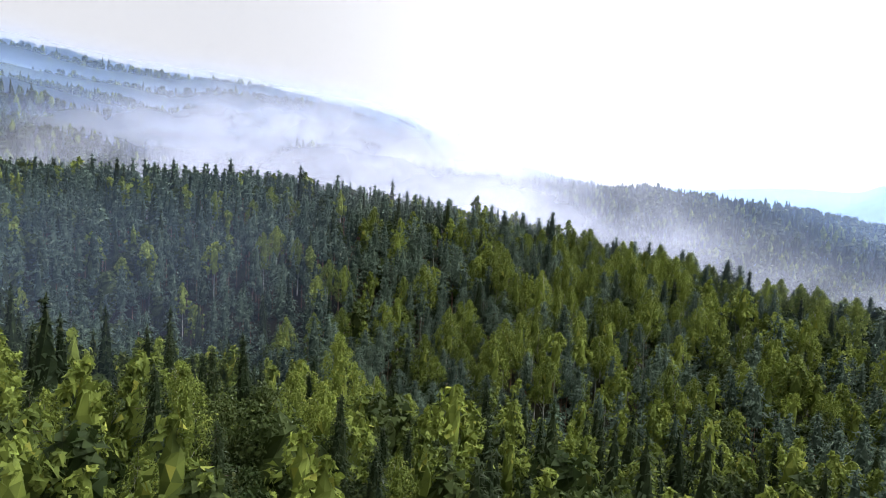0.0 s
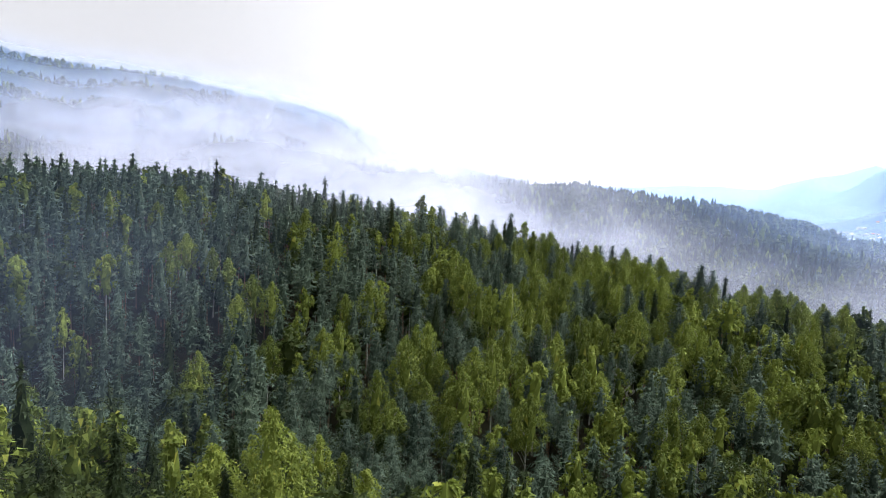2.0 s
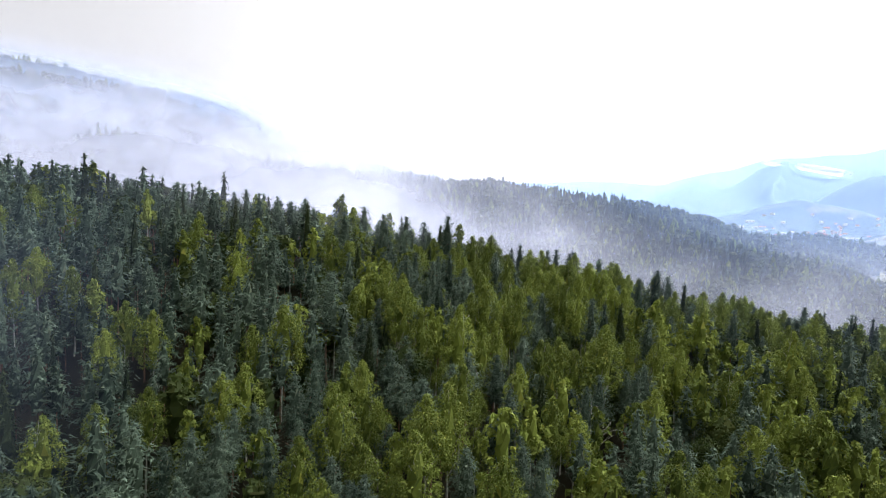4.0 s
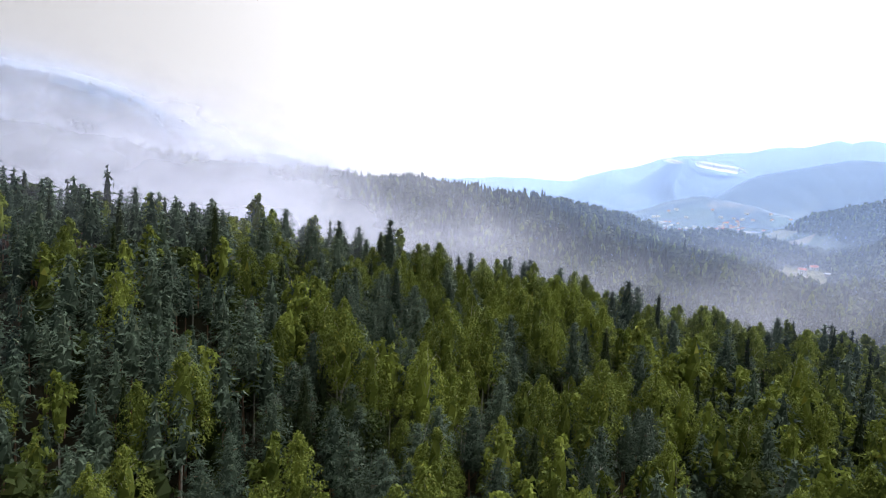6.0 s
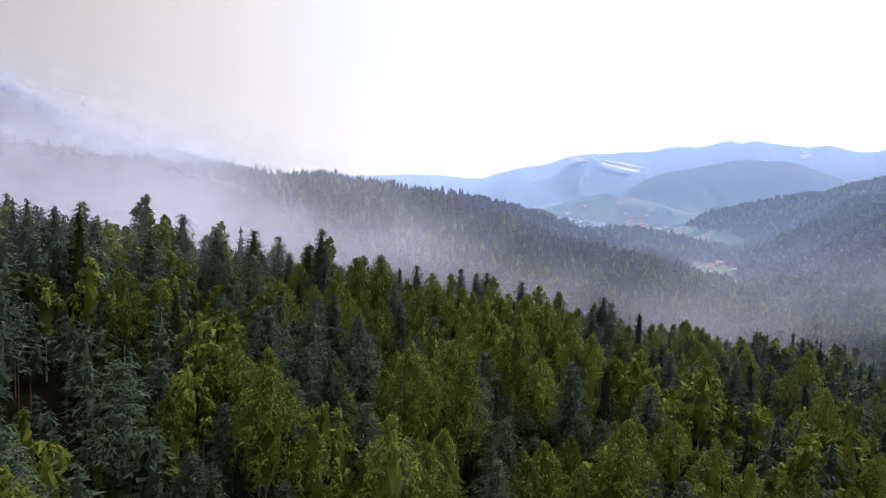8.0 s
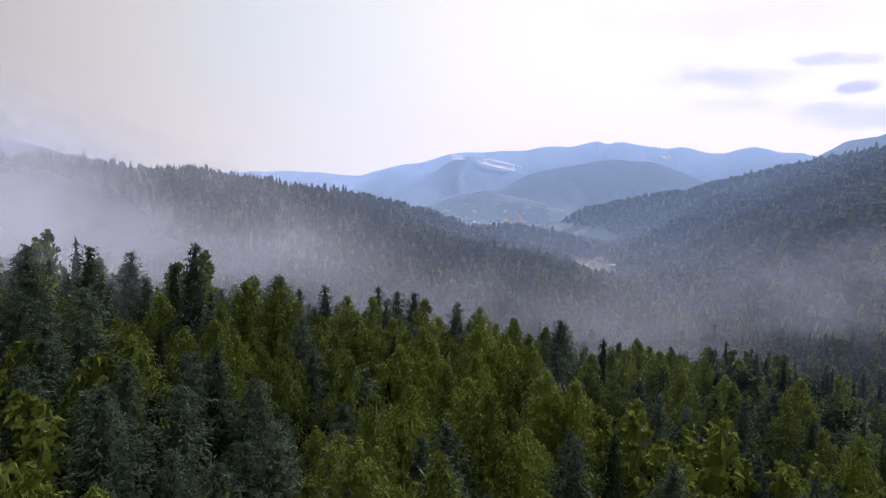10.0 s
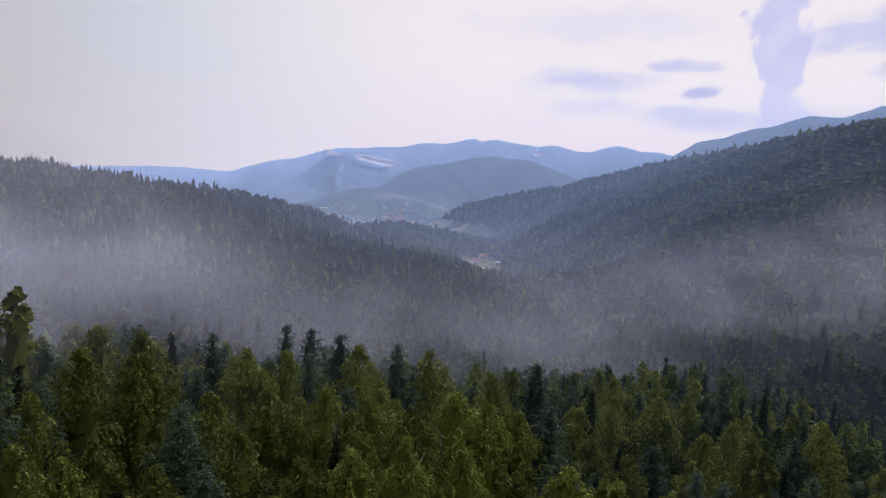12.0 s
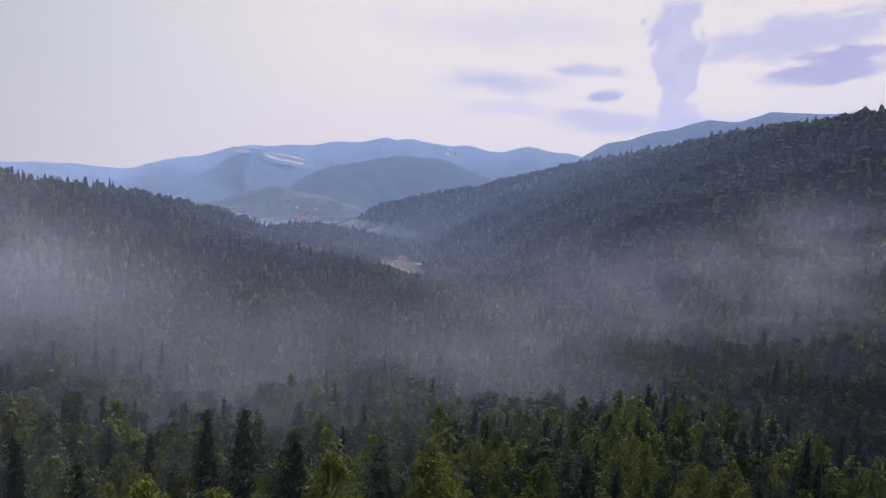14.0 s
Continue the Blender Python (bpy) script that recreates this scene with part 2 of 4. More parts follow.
# ---------------------------------------------------------------- the lie of the land
# each hill: its crest line (x, y, height) and the fall of its two flanks
HILLS = [
    ("near_spur", [(-420, 430, 96), (-180, 312, 84), (-80, 285, 85), (0, 258, 77), (60, 243, 64.5), (100, 226, 56), (140, 228, 50),
                   (206, 240, 36), (290, 240, 18)], 0.29, 26),
    ("south_spur", [(-260, 30, 100), (-120, 40, 78), (-35, 38, 66), (10, 20, 60), (90, -10, 50), (220, -70, 34)], 0.26, 20),
    ("middle_ridge", [(-180, 800, 130), (-40, 700, 110), (80, 680, 95), (190, 780, 92), (290, 930, 99), (420, 886, 82), (540, 875, 69), (575, 864, 62), (625, 840, 40)], 0.34, 30),
    ("middle_spur", [(330, 850, 78), (430, 740, 50), (475, 640, 34), (462, 540, 22), (405, 430, 14), (345, 355, 16)], 0.20, 25),
    ("big_mountain", [(-1500, 900, 420), (-762, 1174, 300), (-569, 1279, 272), (-379, 1348, 264), (-216, 1383, 242), (-80, 1398, 214),
                      (15, 1400, 170), (110, 1380, 130), (200, 1200, 106)], 0.29, 60),
    ("right_hill", [(900, -300, 190), (893, 60, 198), (893, 211, 199), (968, 306, 194), (1102, 470, 179), (1429, 786, 163), (1581, 1047, 124),
                    (1600, 1342, 66), (1600, 1500, 20)], 0.58, 60),
    ("right_back", [(1500, -300, 190), (1800, 500, 150), (2200, 1000, 100)], 0.22, 80),
    ("right_spur", [(860, 60, 150), (693, 204, 92), (661, 268, 79), (676, 360, 63), (645, 428, 43), (590, 459, 24)], 0.30, 25),
    ("east_spur", [(660, 180, 80), (560, 190, 62), (460, 195, 44), (395, 225, 28)], 0.28, 20),
    ("knoll", [(790, 1060, 12), (835, 1010, 29), (880, 960, 31), (930, 900, 16)], 0.28, 25),
    ("village_hill", [(1547, 2008, 15), (1702, 2073, 62), (1828, 2093, 98), (1888, 2034, 88), (1901, 1874, 55), (1866, 1685, 20)], 0.26, 40),
    ("domed_mountain", [(2200, 2440, 70), (2421, 2417, 183), (2552, 2391, 222), (2694, 2330, 257), (2836, 2226, 285), (2901, 2096, 280), (2921, 1972, 247),
                        (2909, 1834, 207), (2887, 1665, 140)], 0.42, 60),
    ("pointed_mountain", [(2343, 3476, 60), (2539, 3392, 164), (2653, 3339, 254), (2770, 3264, 316), (2820, 3192, 270), (2881, 3021, 216), (2941, 2812, 190),
                          (3030, 2550, 99)], 0.42, 30),
    ("long_range", [(1000, 4500, 118), (1588, 4431, 140), (1778, 4357, 142), (2025, 4244, 166), (2283, 4107, 165), (2458, 3977, 158), (2600, 3846, 230), (2680, 3763, 248), (2754, 3668, 222)], 0.3, 60),
    ("far_range", [(2727, 3689, 265), (2876, 3609, 325), (3044, 3488, 354), (3247, 3290, 372), (3345, 3185, 404), (3457, 3041, 410), (3546, 2912, 450), (3595, 2847, 430),
                   (3634, 2777, 458), (3708, 2634, 420), (3761, 2515, 405), (3792, 2463, 430), (3836, 2328, 392), (3878, 2208, 390), (3936, 2069, 428), (3980, 1926, 400),
                   (4027, 1759, 380)], 0.60, 25),
    ("east_range", [(3420, 1582, 290), (3478, 1515, 350), (3530, 1430, 414), (3589, 1316, 438), (3640, 1216, 480), (3693, 1090, 512), (3739, 978, 558), (3786, 837, 538),
                    (3826, 705, 599), (3849, 594, 594), (3881, 451, 591), (3850, -600, 640)], 0.60, 25),
]
DALES = [
    ([(60, 60, 38), (140, 110, 30), (260, 170, 12), (400, 295, 0), (600, 560, -4), (781, 752, -3), (1000, 1100, -8), (1500, 1900, -12),
      (2400, 2600, -12), (3400, 3000, -6), (4600, 3500, 0)], 0.030),
    ([(-250, 520, 78), (-50, 470, 60), (120, 410, 38), (300, 330, 12), (400, 295, 0)], 0.05),
    ([(-260, 130, 76), (-120, 130, 56), (0, 130, 39), (60, 128, 36), (140, 110, 30)], 0.05),
]


# shaded hollows: centre, reach along x and y, depth
HOLLOWS = [(-62, 166, 48, 30, 14), (10, 132, 45, 20, 7)]


def along(x, y, line):
    """Distance to a line of (x, y, z) and the line's height at the nearest place."""
    best = np.full(x.shape, 1e9)
    level = np.zeros(x.shape)
    for (ax, ay, az), (bx, by, bz) in zip(line, line[1:]):
        dx, dy = bx - ax, by - ay
        s = np.clip(((x - ax) * dx + (y - ay) * dy) / (dx * dx + dy * dy), 0, 1)
        d = np.hypot(x - ax - s * dx, y - ay - s * dy)
        near = d < best
        best = np.where(near, d, best)
        level = np.where(near, az + s * (bz - az), level)
    return best, level


def swell(x, y, size, seed):
    """Smooth uneven waves between about -1 and 1."""
    total = np.zeros(x.shape)
    for i in range(5):
        a = seed * 1.7 + i * 2.4
        f = 6.283 / size * (1 + 0.55 * i)
        total += np.sin((x * math.cos(a) + y * math.sin(a)) * f + 1.3 * np.sin((y * math.cos(a) - x * math.sin(a)) * f * 0.61 + seed)) / (1 + 0.5 * i)
    return total / 2.4


def height(x, y):
    x, y = np.asarray(x, float), np.asarray(y, float)
    weight, floor = np.zeros(x.shape), np.zeros(x.shape)
    for line, rise in DALES:
        d, z = along(x, y, line)
        w = 1 / (d + 12) ** 3
        floor += w * (z + np.minimum(rise * np.maximum(d - 25, 0), 5))
        weight += w
    floor = floor / weight
    tops, steep = [floor], 6.0
    for name, line, fall, blunt in HILLS:
        d, z = along(x, y, line)
        rough = 1 + (0.05 if blunt > 85 else 0.13) * swell(x, y, 260 + blunt * 4, blunt) * np.clip(d / 150, 0, 1)
        tops.append(np.maximum(z - fall * rough * (np.sqrt(d * d + blunt * blunt) - blunt), -300))
    tops = np.array(tops)
    peak = tops.max(0)
    z = peak + steep * np.log(np.exp((tops - peak) / steep).sum(0)) - 0.5
    far = np.clip((np.hypot(x, y) - 300) / 1500, 0.1, 1)
    gone = np.clip((z - floor) / 40, 0, 1)
    for cx, cy, sx, sy, deep in HOLLOWS:
        z = z - deep * np.exp(-((x - cx) / sx) ** 2 - ((y - cy) / sy) ** 2)
    return z + gone * far * (3.0 * swell(x, y, 90, 3) + 7.0 * swell(x, y, 330, 7)) + 0.7 * swell(x, y, 23, 1) * (1 - far)


def meadow(x, y):
    """How much open grass there is: the valley floor by the houses."""
    d, z = along(x, y, [(590, 548, 0), (690, 655, 0), (781, 752, 0), (840, 830, 0)])
    e, z = along(x, y, [(560, 575, 0), (640, 640, 0), (781, 752, 0), (840, 790, 0)])
    open_land = np.clip(1.5 - np.minimum((d + 12 * swell(x, y, 60, 5)) / 20, (e + 7 * swell(x, y, 40, 3)) / 26), 0, 1)
    return open_land


def plain(x, y):
    """The farmed plain round the far village."""
    d, z = along(x, y, [(1480, 1760, 0), (1700, 1900, 0), (2200, 2250, 0), (2600, 2700, 0)])
    return np.clip(1.7 - d / 420, 0, 1) * np.clip((np.hypot(x, y) - 1500) / 300, 0, 1)


def mesh_object(name, verts, faces, mat, parent=None, smooth=False):
    me = bpy.data.meshes.new(name)
    verts, faces = np.asarray(verts, np.float32), np.asarray(faces, np.int32)
    me.vertices.add(len(verts))
    me.vertices.foreach_set("co", verts.ravel())
    k = faces.shape[1]
    me.loops.add(faces.size)
    me.loops.foreach_set("vertex_index", faces.ravel())
    me.polygons.add(len(faces))
    me.polygons.foreach_set("loop_start", np.arange(0, faces.size, k, dtype=np.int32))
    me.polygons.foreach_set("use_smooth", np.full(len(faces), smooth))
    me.update(calc_edges=True)
    me.materials.append(mat)
    ob = new(name, me)
    ob.parent = parent
    return ob


def grid_faces(rows, cols, closed=False):
    i, j = np.meshgrid(np.arange(rows - 1), np.arange(cols if closed else cols - 1), indexing="ij")
    k = (j + 1) % cols
    return np.stack([i * cols + j, i * cols + k, (i + 1) * cols + k, (i + 1) * cols + j], -1).reshape(-1, 4)


def vector_layer(me, name, values):
    layer = me.attributes.new(name, "FLOAT_VECTOR", "POINT")
    layer.data.foreach_set("vector", np.asarray(values, np.float32).ravel())


CENTRE = (25.0, 150.0)
angles = np.concatenate([np.radians(np.arange(-50, 110, 0.42)), np.radians(np.arange(110, 310, 4.0))])
radii = np.concatenate([[0.5], np.geomspace(10, 2500, 170), np.arange(2530, 4920, 30)])
rr, aa = np.meshgrid(radii, angles, indexing="ij")
gx, gy = CENTRE[0] + rr * np.sin(aa), CENTRE[1] + rr * np.cos(aa)
gz = height(gx, gy)
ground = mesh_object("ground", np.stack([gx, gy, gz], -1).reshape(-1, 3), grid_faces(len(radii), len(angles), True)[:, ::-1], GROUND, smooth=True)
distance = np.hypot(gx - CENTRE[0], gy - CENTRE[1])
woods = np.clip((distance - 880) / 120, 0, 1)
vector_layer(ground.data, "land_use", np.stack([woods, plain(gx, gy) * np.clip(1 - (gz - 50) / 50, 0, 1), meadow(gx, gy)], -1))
tagged(ground, "wooded hills round a valley with a dark forest floor", "ground", kind="structure")

# ---------------------------------------------------------------- trees
rng = np.random.default_rng(7)


def leaf_sprays(at, facing, grow, size, rng, stretch=1.6, broad=0.45, loose=0.6):
    """One thin leaf-spray triangle at each place, its face turned towards facing and its tip along grow."""
    k = len(at)
    n = facing / (np.linalg.norm(facing, axis=1)[:, None] + 1e-9) + rng.normal(size=(k, 3)) * loose
    n /= np.linalg.norm(n, axis=1)[:, None] + 1e-9
    a = grow + rng.normal(size=(k, 3)) * 0.4
    a -= n * (a * n).sum(1)[:, None]
    a /= np.linalg.norm(a, axis=1)[:, None] + 1e-9
    b = np.cross(n, a)
    s = size * rng.uniform(0.65, 1.35, (k, 1))
    p = np.stack([at + a * s * stretch * 0.6, at - a * s * stretch * 0.4 + b * s * broad, at - a * s * stretch * 0.4 - b * s * broad], 1)
    return p.reshape(-1, 3)


def unit(v):
    return v / (np.linalg.norm(v, axis=1)[:, None] + 1e-9)


def birch_profile(s):
    return math.sin(math.pi * min(1, max(0, s)) ** 0.66) ** 0.8 * (1 - 0.3 * s ** 3) + 0.03


def pine_profile(s):
    return max(0.0, 1 - s) ** 0.75 * (0.55 + 0.45 * min(1, s * 4)) + 0.03


def spruce_profile(s):
    return (1 - s) ** 0.9 * (0.75 + 0.25 * min(1, s * 6)) + 0.015


def dome_profile(s):
    return math.sqrt(max(0.0, 1 - (2 * s - 1) ** 2)) + 0.04


def crown_heart(h, wide, low, profile, fill, rng, rings=6, sides=6):
    """The dense leafy heart of a crown, behind its outer sprays."""
    p = np.zeros((rings + 1, sides, 3))
    for i in range(rings + 1):
        s = i / rings * 0.93
        a = 6.283 * (np.arange(sides) + 0.5 * (i % 2)) / sides
        r = wide * fill * profile(max(s, 0.05)) * rng.uniform(0.75, 1.2, sides)
        p[i] = np.stack([r * np.cos(a), r * np.sin(a), h * (low + (1 - low) * s) + rng.normal(size=sides) * 0.02 * h], -1)
    p[-1] = p[-1].mean(0)
    f = grid_faces(rings + 1, sides, True)
    q = p.reshape(-1, 3)
    return np.concatenate([q[f[:, [0, 1, 2]]], q[f[:-sides, [0, 2, 3]]]]).reshape(-1, 3)


def birch_crown(h, wide, count, size, rng):
    """Hanging tufts of small leaves on an upright, pointed crown."""
    low = rng.uniform(0.34, 0.46)
    tufts = max(10, min(130, count // 16))
    s = rng.beta(1.15, 1.2, tufts)
    r = wide * np.array([birch_profile(v) for v in s]) * rng.uniform(0.35, 1.0, tufts) ** 0.5
    a = rng.uniform(0, 6.283, tufts) + 0.3 * np.sin(s * 9)
    mid = np.stack([r * np.cos(a), r * np.sin(a), h * (low + s * (1 - low) * 0.96)], -1)
    pick = rng.integers(0, tufts, count)
    out = unit(rng.normal(size=(count, 3)) + np.array([0, 0, 0.35]))
    puff = (wide / 2.4) * rng.uniform(0.34, 0.62, tufts)[pick][:, None] * np.where(s[pick] > 0.85, 0.6, 1.0)[:, None]
    at = mid[pick] + out * puff * np.array([1, 1, 1.35]) * rng.uniform(0.6, 1.1, (count, 1))
    at[:, 2] = np.minimum(at[:, 2], h * rng.uniform(0.97, 1.01, count))
    round_about = unit(at * np.array([1, 1, 0]))
    facing = out + 0.55 * round_about + np.array([0, 0, 0.45])
    hang = round_about * 0.35 + np.array([0, 0, -0.7])
    leaves = leaf_sprays(at, facing, hang, size, rng, 1.5, 0.42)
    return np.concatenate([leaves, crown_heart(h, wide, low + 0.03, birch_profile, 0.32, rng)])


def broadleaf_crown(h, wide, count, size, rng):
    """A round crown of many leafy lobes."""
    low, lobes = 0.16, max(9, min(26, count // 40))
    a, s = rng.uniform(0, 6.283, lobes), rng.uniform(0.12, 0.88, lobes)
    r = wide * np.array([dome_profile(v) for v in s]) * 0.66 * rng.uniform(0.6, 1.0, lobes) ** 0.5
    mid = np.stack([r * np.cos(a), r * np.sin(a), h * (low + s * (1 - low))], -1)
    mid[0] = (0, 0, h - wide * 0.4)
    pick = rng.integers(0, lobes, count)
    out = unit(rng.normal(size=(count, 3)) + np.array([0, 0, 0.3]))
    lobe = wide * rng.uniform(0.24, 0.42, lobes)[pick][:, None]
    at = mid[pick] + out * lobe * rng.uniform(0.75, 1.08, (count, 1))
    leaves = leaf_sprays(at, out + np.array([0, 0, 0.3]), out * 0.6 + np.array([0, 0, -0.4]), size, rng, 1.2, 0.5)
    return np.concatenate([leaves, crown_heart(h, wide, low + 0.02, dome_profile, 0.46, rng)])


def bough_crown(h, wide, levels, per, tufts, leaves, size, rng, low, rise, droop, profile, fill):
    """Boughs in whorls, each with tufts of needles along it."""
    at, facing, grow, sizes = [], [], [], []
    for i in range(levels):
        s = float(np.clip(1 - (1 - (i + rng.uniform(0.0, 0.5)) / levels) ** 1.08, 0, 0.985))
        reach_here = wide * profile(s)
        turn = rng.uniform(0, 6.283)
        for j in range(per):
            reach = max(0.25, reach_here * rng.uniform(0.62, 1.18))
            a = turn + 6.283 * j / per + rng.uniform(-0.4, 0.4)
            way = np.array([math.cos(a), math.sin(a), 0.0])
            side_way = np.array([-math.sin(a), math.cos(a), 0.0])
            root = h * (low + s * (1 - low) * 0.97) + rng.normal() * 0.18
            some = max(1, round(tufts * (0.45 + 0.55 * reach / wide)))
            for f in np.linspace(0.42, 1.0, some) if some > 1 else (0.8,):
                spread = 0.22 * reach * (1.2 - 0.6 * f)
                mid = way * f * reach + side_way * rng.normal() * spread + np.array([0, 0, root + reach * (rise * f * f - droop * f * f * 0.9 + 0.04)])
                k = leaves
                jump = rng.normal(size=(k, 3)) * np.array([1, 1, 0.55]) * (0.16 + 0.09 * reach)
                at.append(mid + jump)
                facing.append(np.tile(way * 0.45 + np.array([0, 0, 1.0]), (k, 1)) + jump * 0.8)
                grow.append(np.tile(way * 0.8 + np.array([0, 0, 0.55 * rise - 0.45 * droop]), (k, 1)) + jump * 1.2)
                sizes.append(np.full((k, 1), size * (0.72 + 0.35 * (1 - s))))
    tip = np.stack([rng.normal(size=6) * 0.05, rng.normal(size=6) * 0.05, h * np.linspace(0.93, 0.985, 6)], -1)
    at.append(tip)
    facing.append(unit(rng.normal(size=(6, 3)) * np.array([1, 1, 0.2])))
    grow.append(np.tile([0, 0, 1.5], (6, 1)))
    sizes.append(np.full((6, 1), min(size, 0.42)))
    sprays = leaf_sprays(np.concatenate(at), np.concatenate(facing), np.concatenate(grow), np.concatenate(sizes), rng, 2.1, 0.36, 0.4)
    return np.concatenate([sprays, crown_heart(h, wide, low + 0.02, profile, fill, rng)])


def far_crown(kind, h, wide, rng):
    """A far crown: ragged skirts of boughs for a conifer, a lumpy dome for a leafy tree."""
    if kind in ("spruce", "pine"):
        out, sides = [], 5
        low = 0.12 if kind == "spruce" else 0.30
        shape = spruce_profile if kind == "spruce" else pine_profile
        for i in range(5):
            s = i / 5.4
            a = 6.283 * (np.arange(sides) + rng.uniform(0, 1)) / sides
            r = wide * shape(s) * rng.uniform(0.7, 1.25, sides)
            z = h * (low + (1 - low) * s) - rng.uniform(0, 0.9, sides)
            rim = np.stack([r * np.cos(a), r * np.sin(a), z], -1)
            tip = np.array([0, 0, h * min(1, low + (1 - low) * (s + 0.32))])
            out.append(np.stack([rim, np.roll(rim, -1, 0), np.broadcast_to(tip, rim.shape)], 1).reshape(-1, 3))
        return np.concatenate(out)
    shape, low = (birch_profile, 0.22) if kind == "birch" else (dome_profile, 0.14)
    body = crown_heart(h, wide, low, shape, 0.92, rng, 4, 6)
    k = 24
    s, a = rng.uniform(0.25, 0.95, k), rng.uniform(0, 6.283, k)
    r = wide * np.array([shape(v) for v in s]) * 0.9
    at = np.stack([r * np.cos(a), r * np.sin(a), h * (low + (1 - low) * s)], -1)
    facing = np.stack([np.cos(a), np.sin(a), s * 0.9], -1)
    return np.concatenate([body, leaf_sprays(at, facing, np.tile([0, 0, -0.6], (k, 1)), wide * 0.27, rng, 1.2, 0.5, 0.8)])


def crown(kind, h, wide, grade, rng):
    """Triangles of a crown; grade 3: close to, 2 and 1: middle distance, 0: far."""
    if grade == 0:
        return far_crown(kind, h, wide, rng)
    if kind == "birch":
        return birch_crown(h, wide, (0, 150, 460, 3600)[grade], (0, 0.82, 0.46, 0.165)[grade] * wide / 2.4, rng)
    if kind == "broadleaf":
        return broadleaf_crown(h, wide, (0, 150, 420, 3200)[grade], (0, 1.1, 0.64, 0.23)[grade] * wide / 3.3, rng)
    if kind == "pine":
        return bough_crown(h, wide, (0, 8, 11, 15)[grade], (0, 4, 5, 6)[grade], (0, 1, 2, 4)[grade], (0, 4, 4, 11)[grade], (0, 0.76, 0.50, 0.21)[grade], rng,
                           rng.uniform(0.36, 0.48), 0.38, 0.0, pine_profile, 0.42)
    return bough_crown(h, wide, (0, 10, 14, 20)[grade], (0, 4, 5, 7)[grade], (0, 1, 2, 3)[grade], (0, 3, 4, 8)[grade], (0, 0.78, 0.50, 0.22)[grade], rng,
                       0.22, 0.0, 0.42, spruce_profile, 0.5)


def rod(a, b, ra, rb, sides):
    """A tapered stick from a to b: points and faces."""
    a, b = Vector(a), Vector(b)
    turn = (b - a).to_track_quat("Z", "Y").to_matrix()
    ring = [turn @ Vector((math.cos(6.283 * i / sides), math.sin(6.283 * i / sides), 0)) for i in range(sides)]
    points = [tuple(a + v * ra) for v in ring] + [tuple(b + v * rb) for v in ring]
    faces = [(i, (i + 1) % sides, sides + (i + 1) % sides, sides + i) for i in range(sides)]
    return points, faces


def trunk_mesh(kind, h, wide, rng):
    """A bent, tapered trunk with limbs."""
    points, faces = [], []

    def stick(a, b, ra, rb, sides):
        p, f = rod(a, b, ra, rb, sides)
        k = len(points)
        points.extend(p)
        faces.extend(tuple(i + k for i in q) for q in f)

    thick = h * (0.0085 if kind == "birch" else 0.011)
    bend = rng.normal(size=2) * 0.012 * h
    spine = [(bend[0] * math.sin(t * 3), bend[1] * math.sin(t * 2.4), t * h * 0.97 - (0.8 if t == 0 else 0)) for t in (0, 0.12, 0.3, 0.5, 0.7, 0.86, 1)]
    girth = [thick * (1.35 if i == 0 else 1) * (1 - t * 0.94) for i, t in enumerate((0, 0.12, 0.3, 0.5, 0.7, 0.86, 1))]
    for p, q, r0, r1 in zip(spine, spine[1:], girth, girth[1:]):
        stick(p, q, r0, r1, 7)
    limbs = {"birch": 14, "pine": 16, "spruce": 6, "broadleaf": 12}[kind]
    for i in range(limbs):
        t = rng.uniform(0.28, 0.9)
        a = rng.uniform(0, 6.283)
        out = wide * rng.uniform(0.5, 0.95) * (1.05 - t * 0.7)
        lift = {"birch": 1.5, "pine": 0.35, "spruce": -0.15, "broadleaf": 0.9}[kind] * out
        x, y = bend[0] * math.sin(t * 3), bend[1] * math.sin(t * 2.4)
        base = (x, y, t * h * 0.97)
        knee = (x + math.cos(a) * out * 0.5, y + math.sin(a) * out * 0.5, t * h * 0.97 + lift * 0.62)
        tip = (x + math.cos(a) * out, y + math.sin(a) * out, min(h * 0.98, t * h * 0.97 + lift))
        stick(base, knee, thick * 0.36 * (1 - t * 0.6), thick * 0.22, 3)
        stick(knee, tip, thick * 0.22, thick * 0.05, 3)
    return points, faces


SIZES = {"birch": (17.0, 2.9), "pine": (17.0, 3.0), "spruce": (17.5, 2.9), "broadleaf": (13.5, 3.9)}
WORDS = {
    "birch": ("birch_tree", "slender birch with a white trunk and yellow-green leaves", "birch tree"),
    "pine": ("pine_tree", "tall pine with blue-green needles and a reddish trunk", "pine tree"),
    "spruce": ("spruce_tree", "dark green conical spruce with drooping boughs", "spruce tree"),
    "broadleaf": ("broadleaf_tree", "round-crowned broadleaf tree with dense green foliage", "broadleaf tree"),
}


def tree_thing(kind, rng):
    h, wide = SIZES[kind]
    h, wide = h * rng.uniform(0.92, 1.08), wide * rng.uniform(0.88, 1.15)
    name, label, category = WORDS[kind]
    base = tagged(new(name), label, category, group="trees of the near woods")
    p, f = trunk_mesh(kind, h, wide, rng)
    mesh_object("trunk", p, f, BARK[kind], base, smooth=True)
    tri = crown(kind, h, wide, 3, rng)
    mesh_object("crown", tri, np.arange(len(tri)).reshape(-1, 3), LEAF[kind, False], base)
    return base


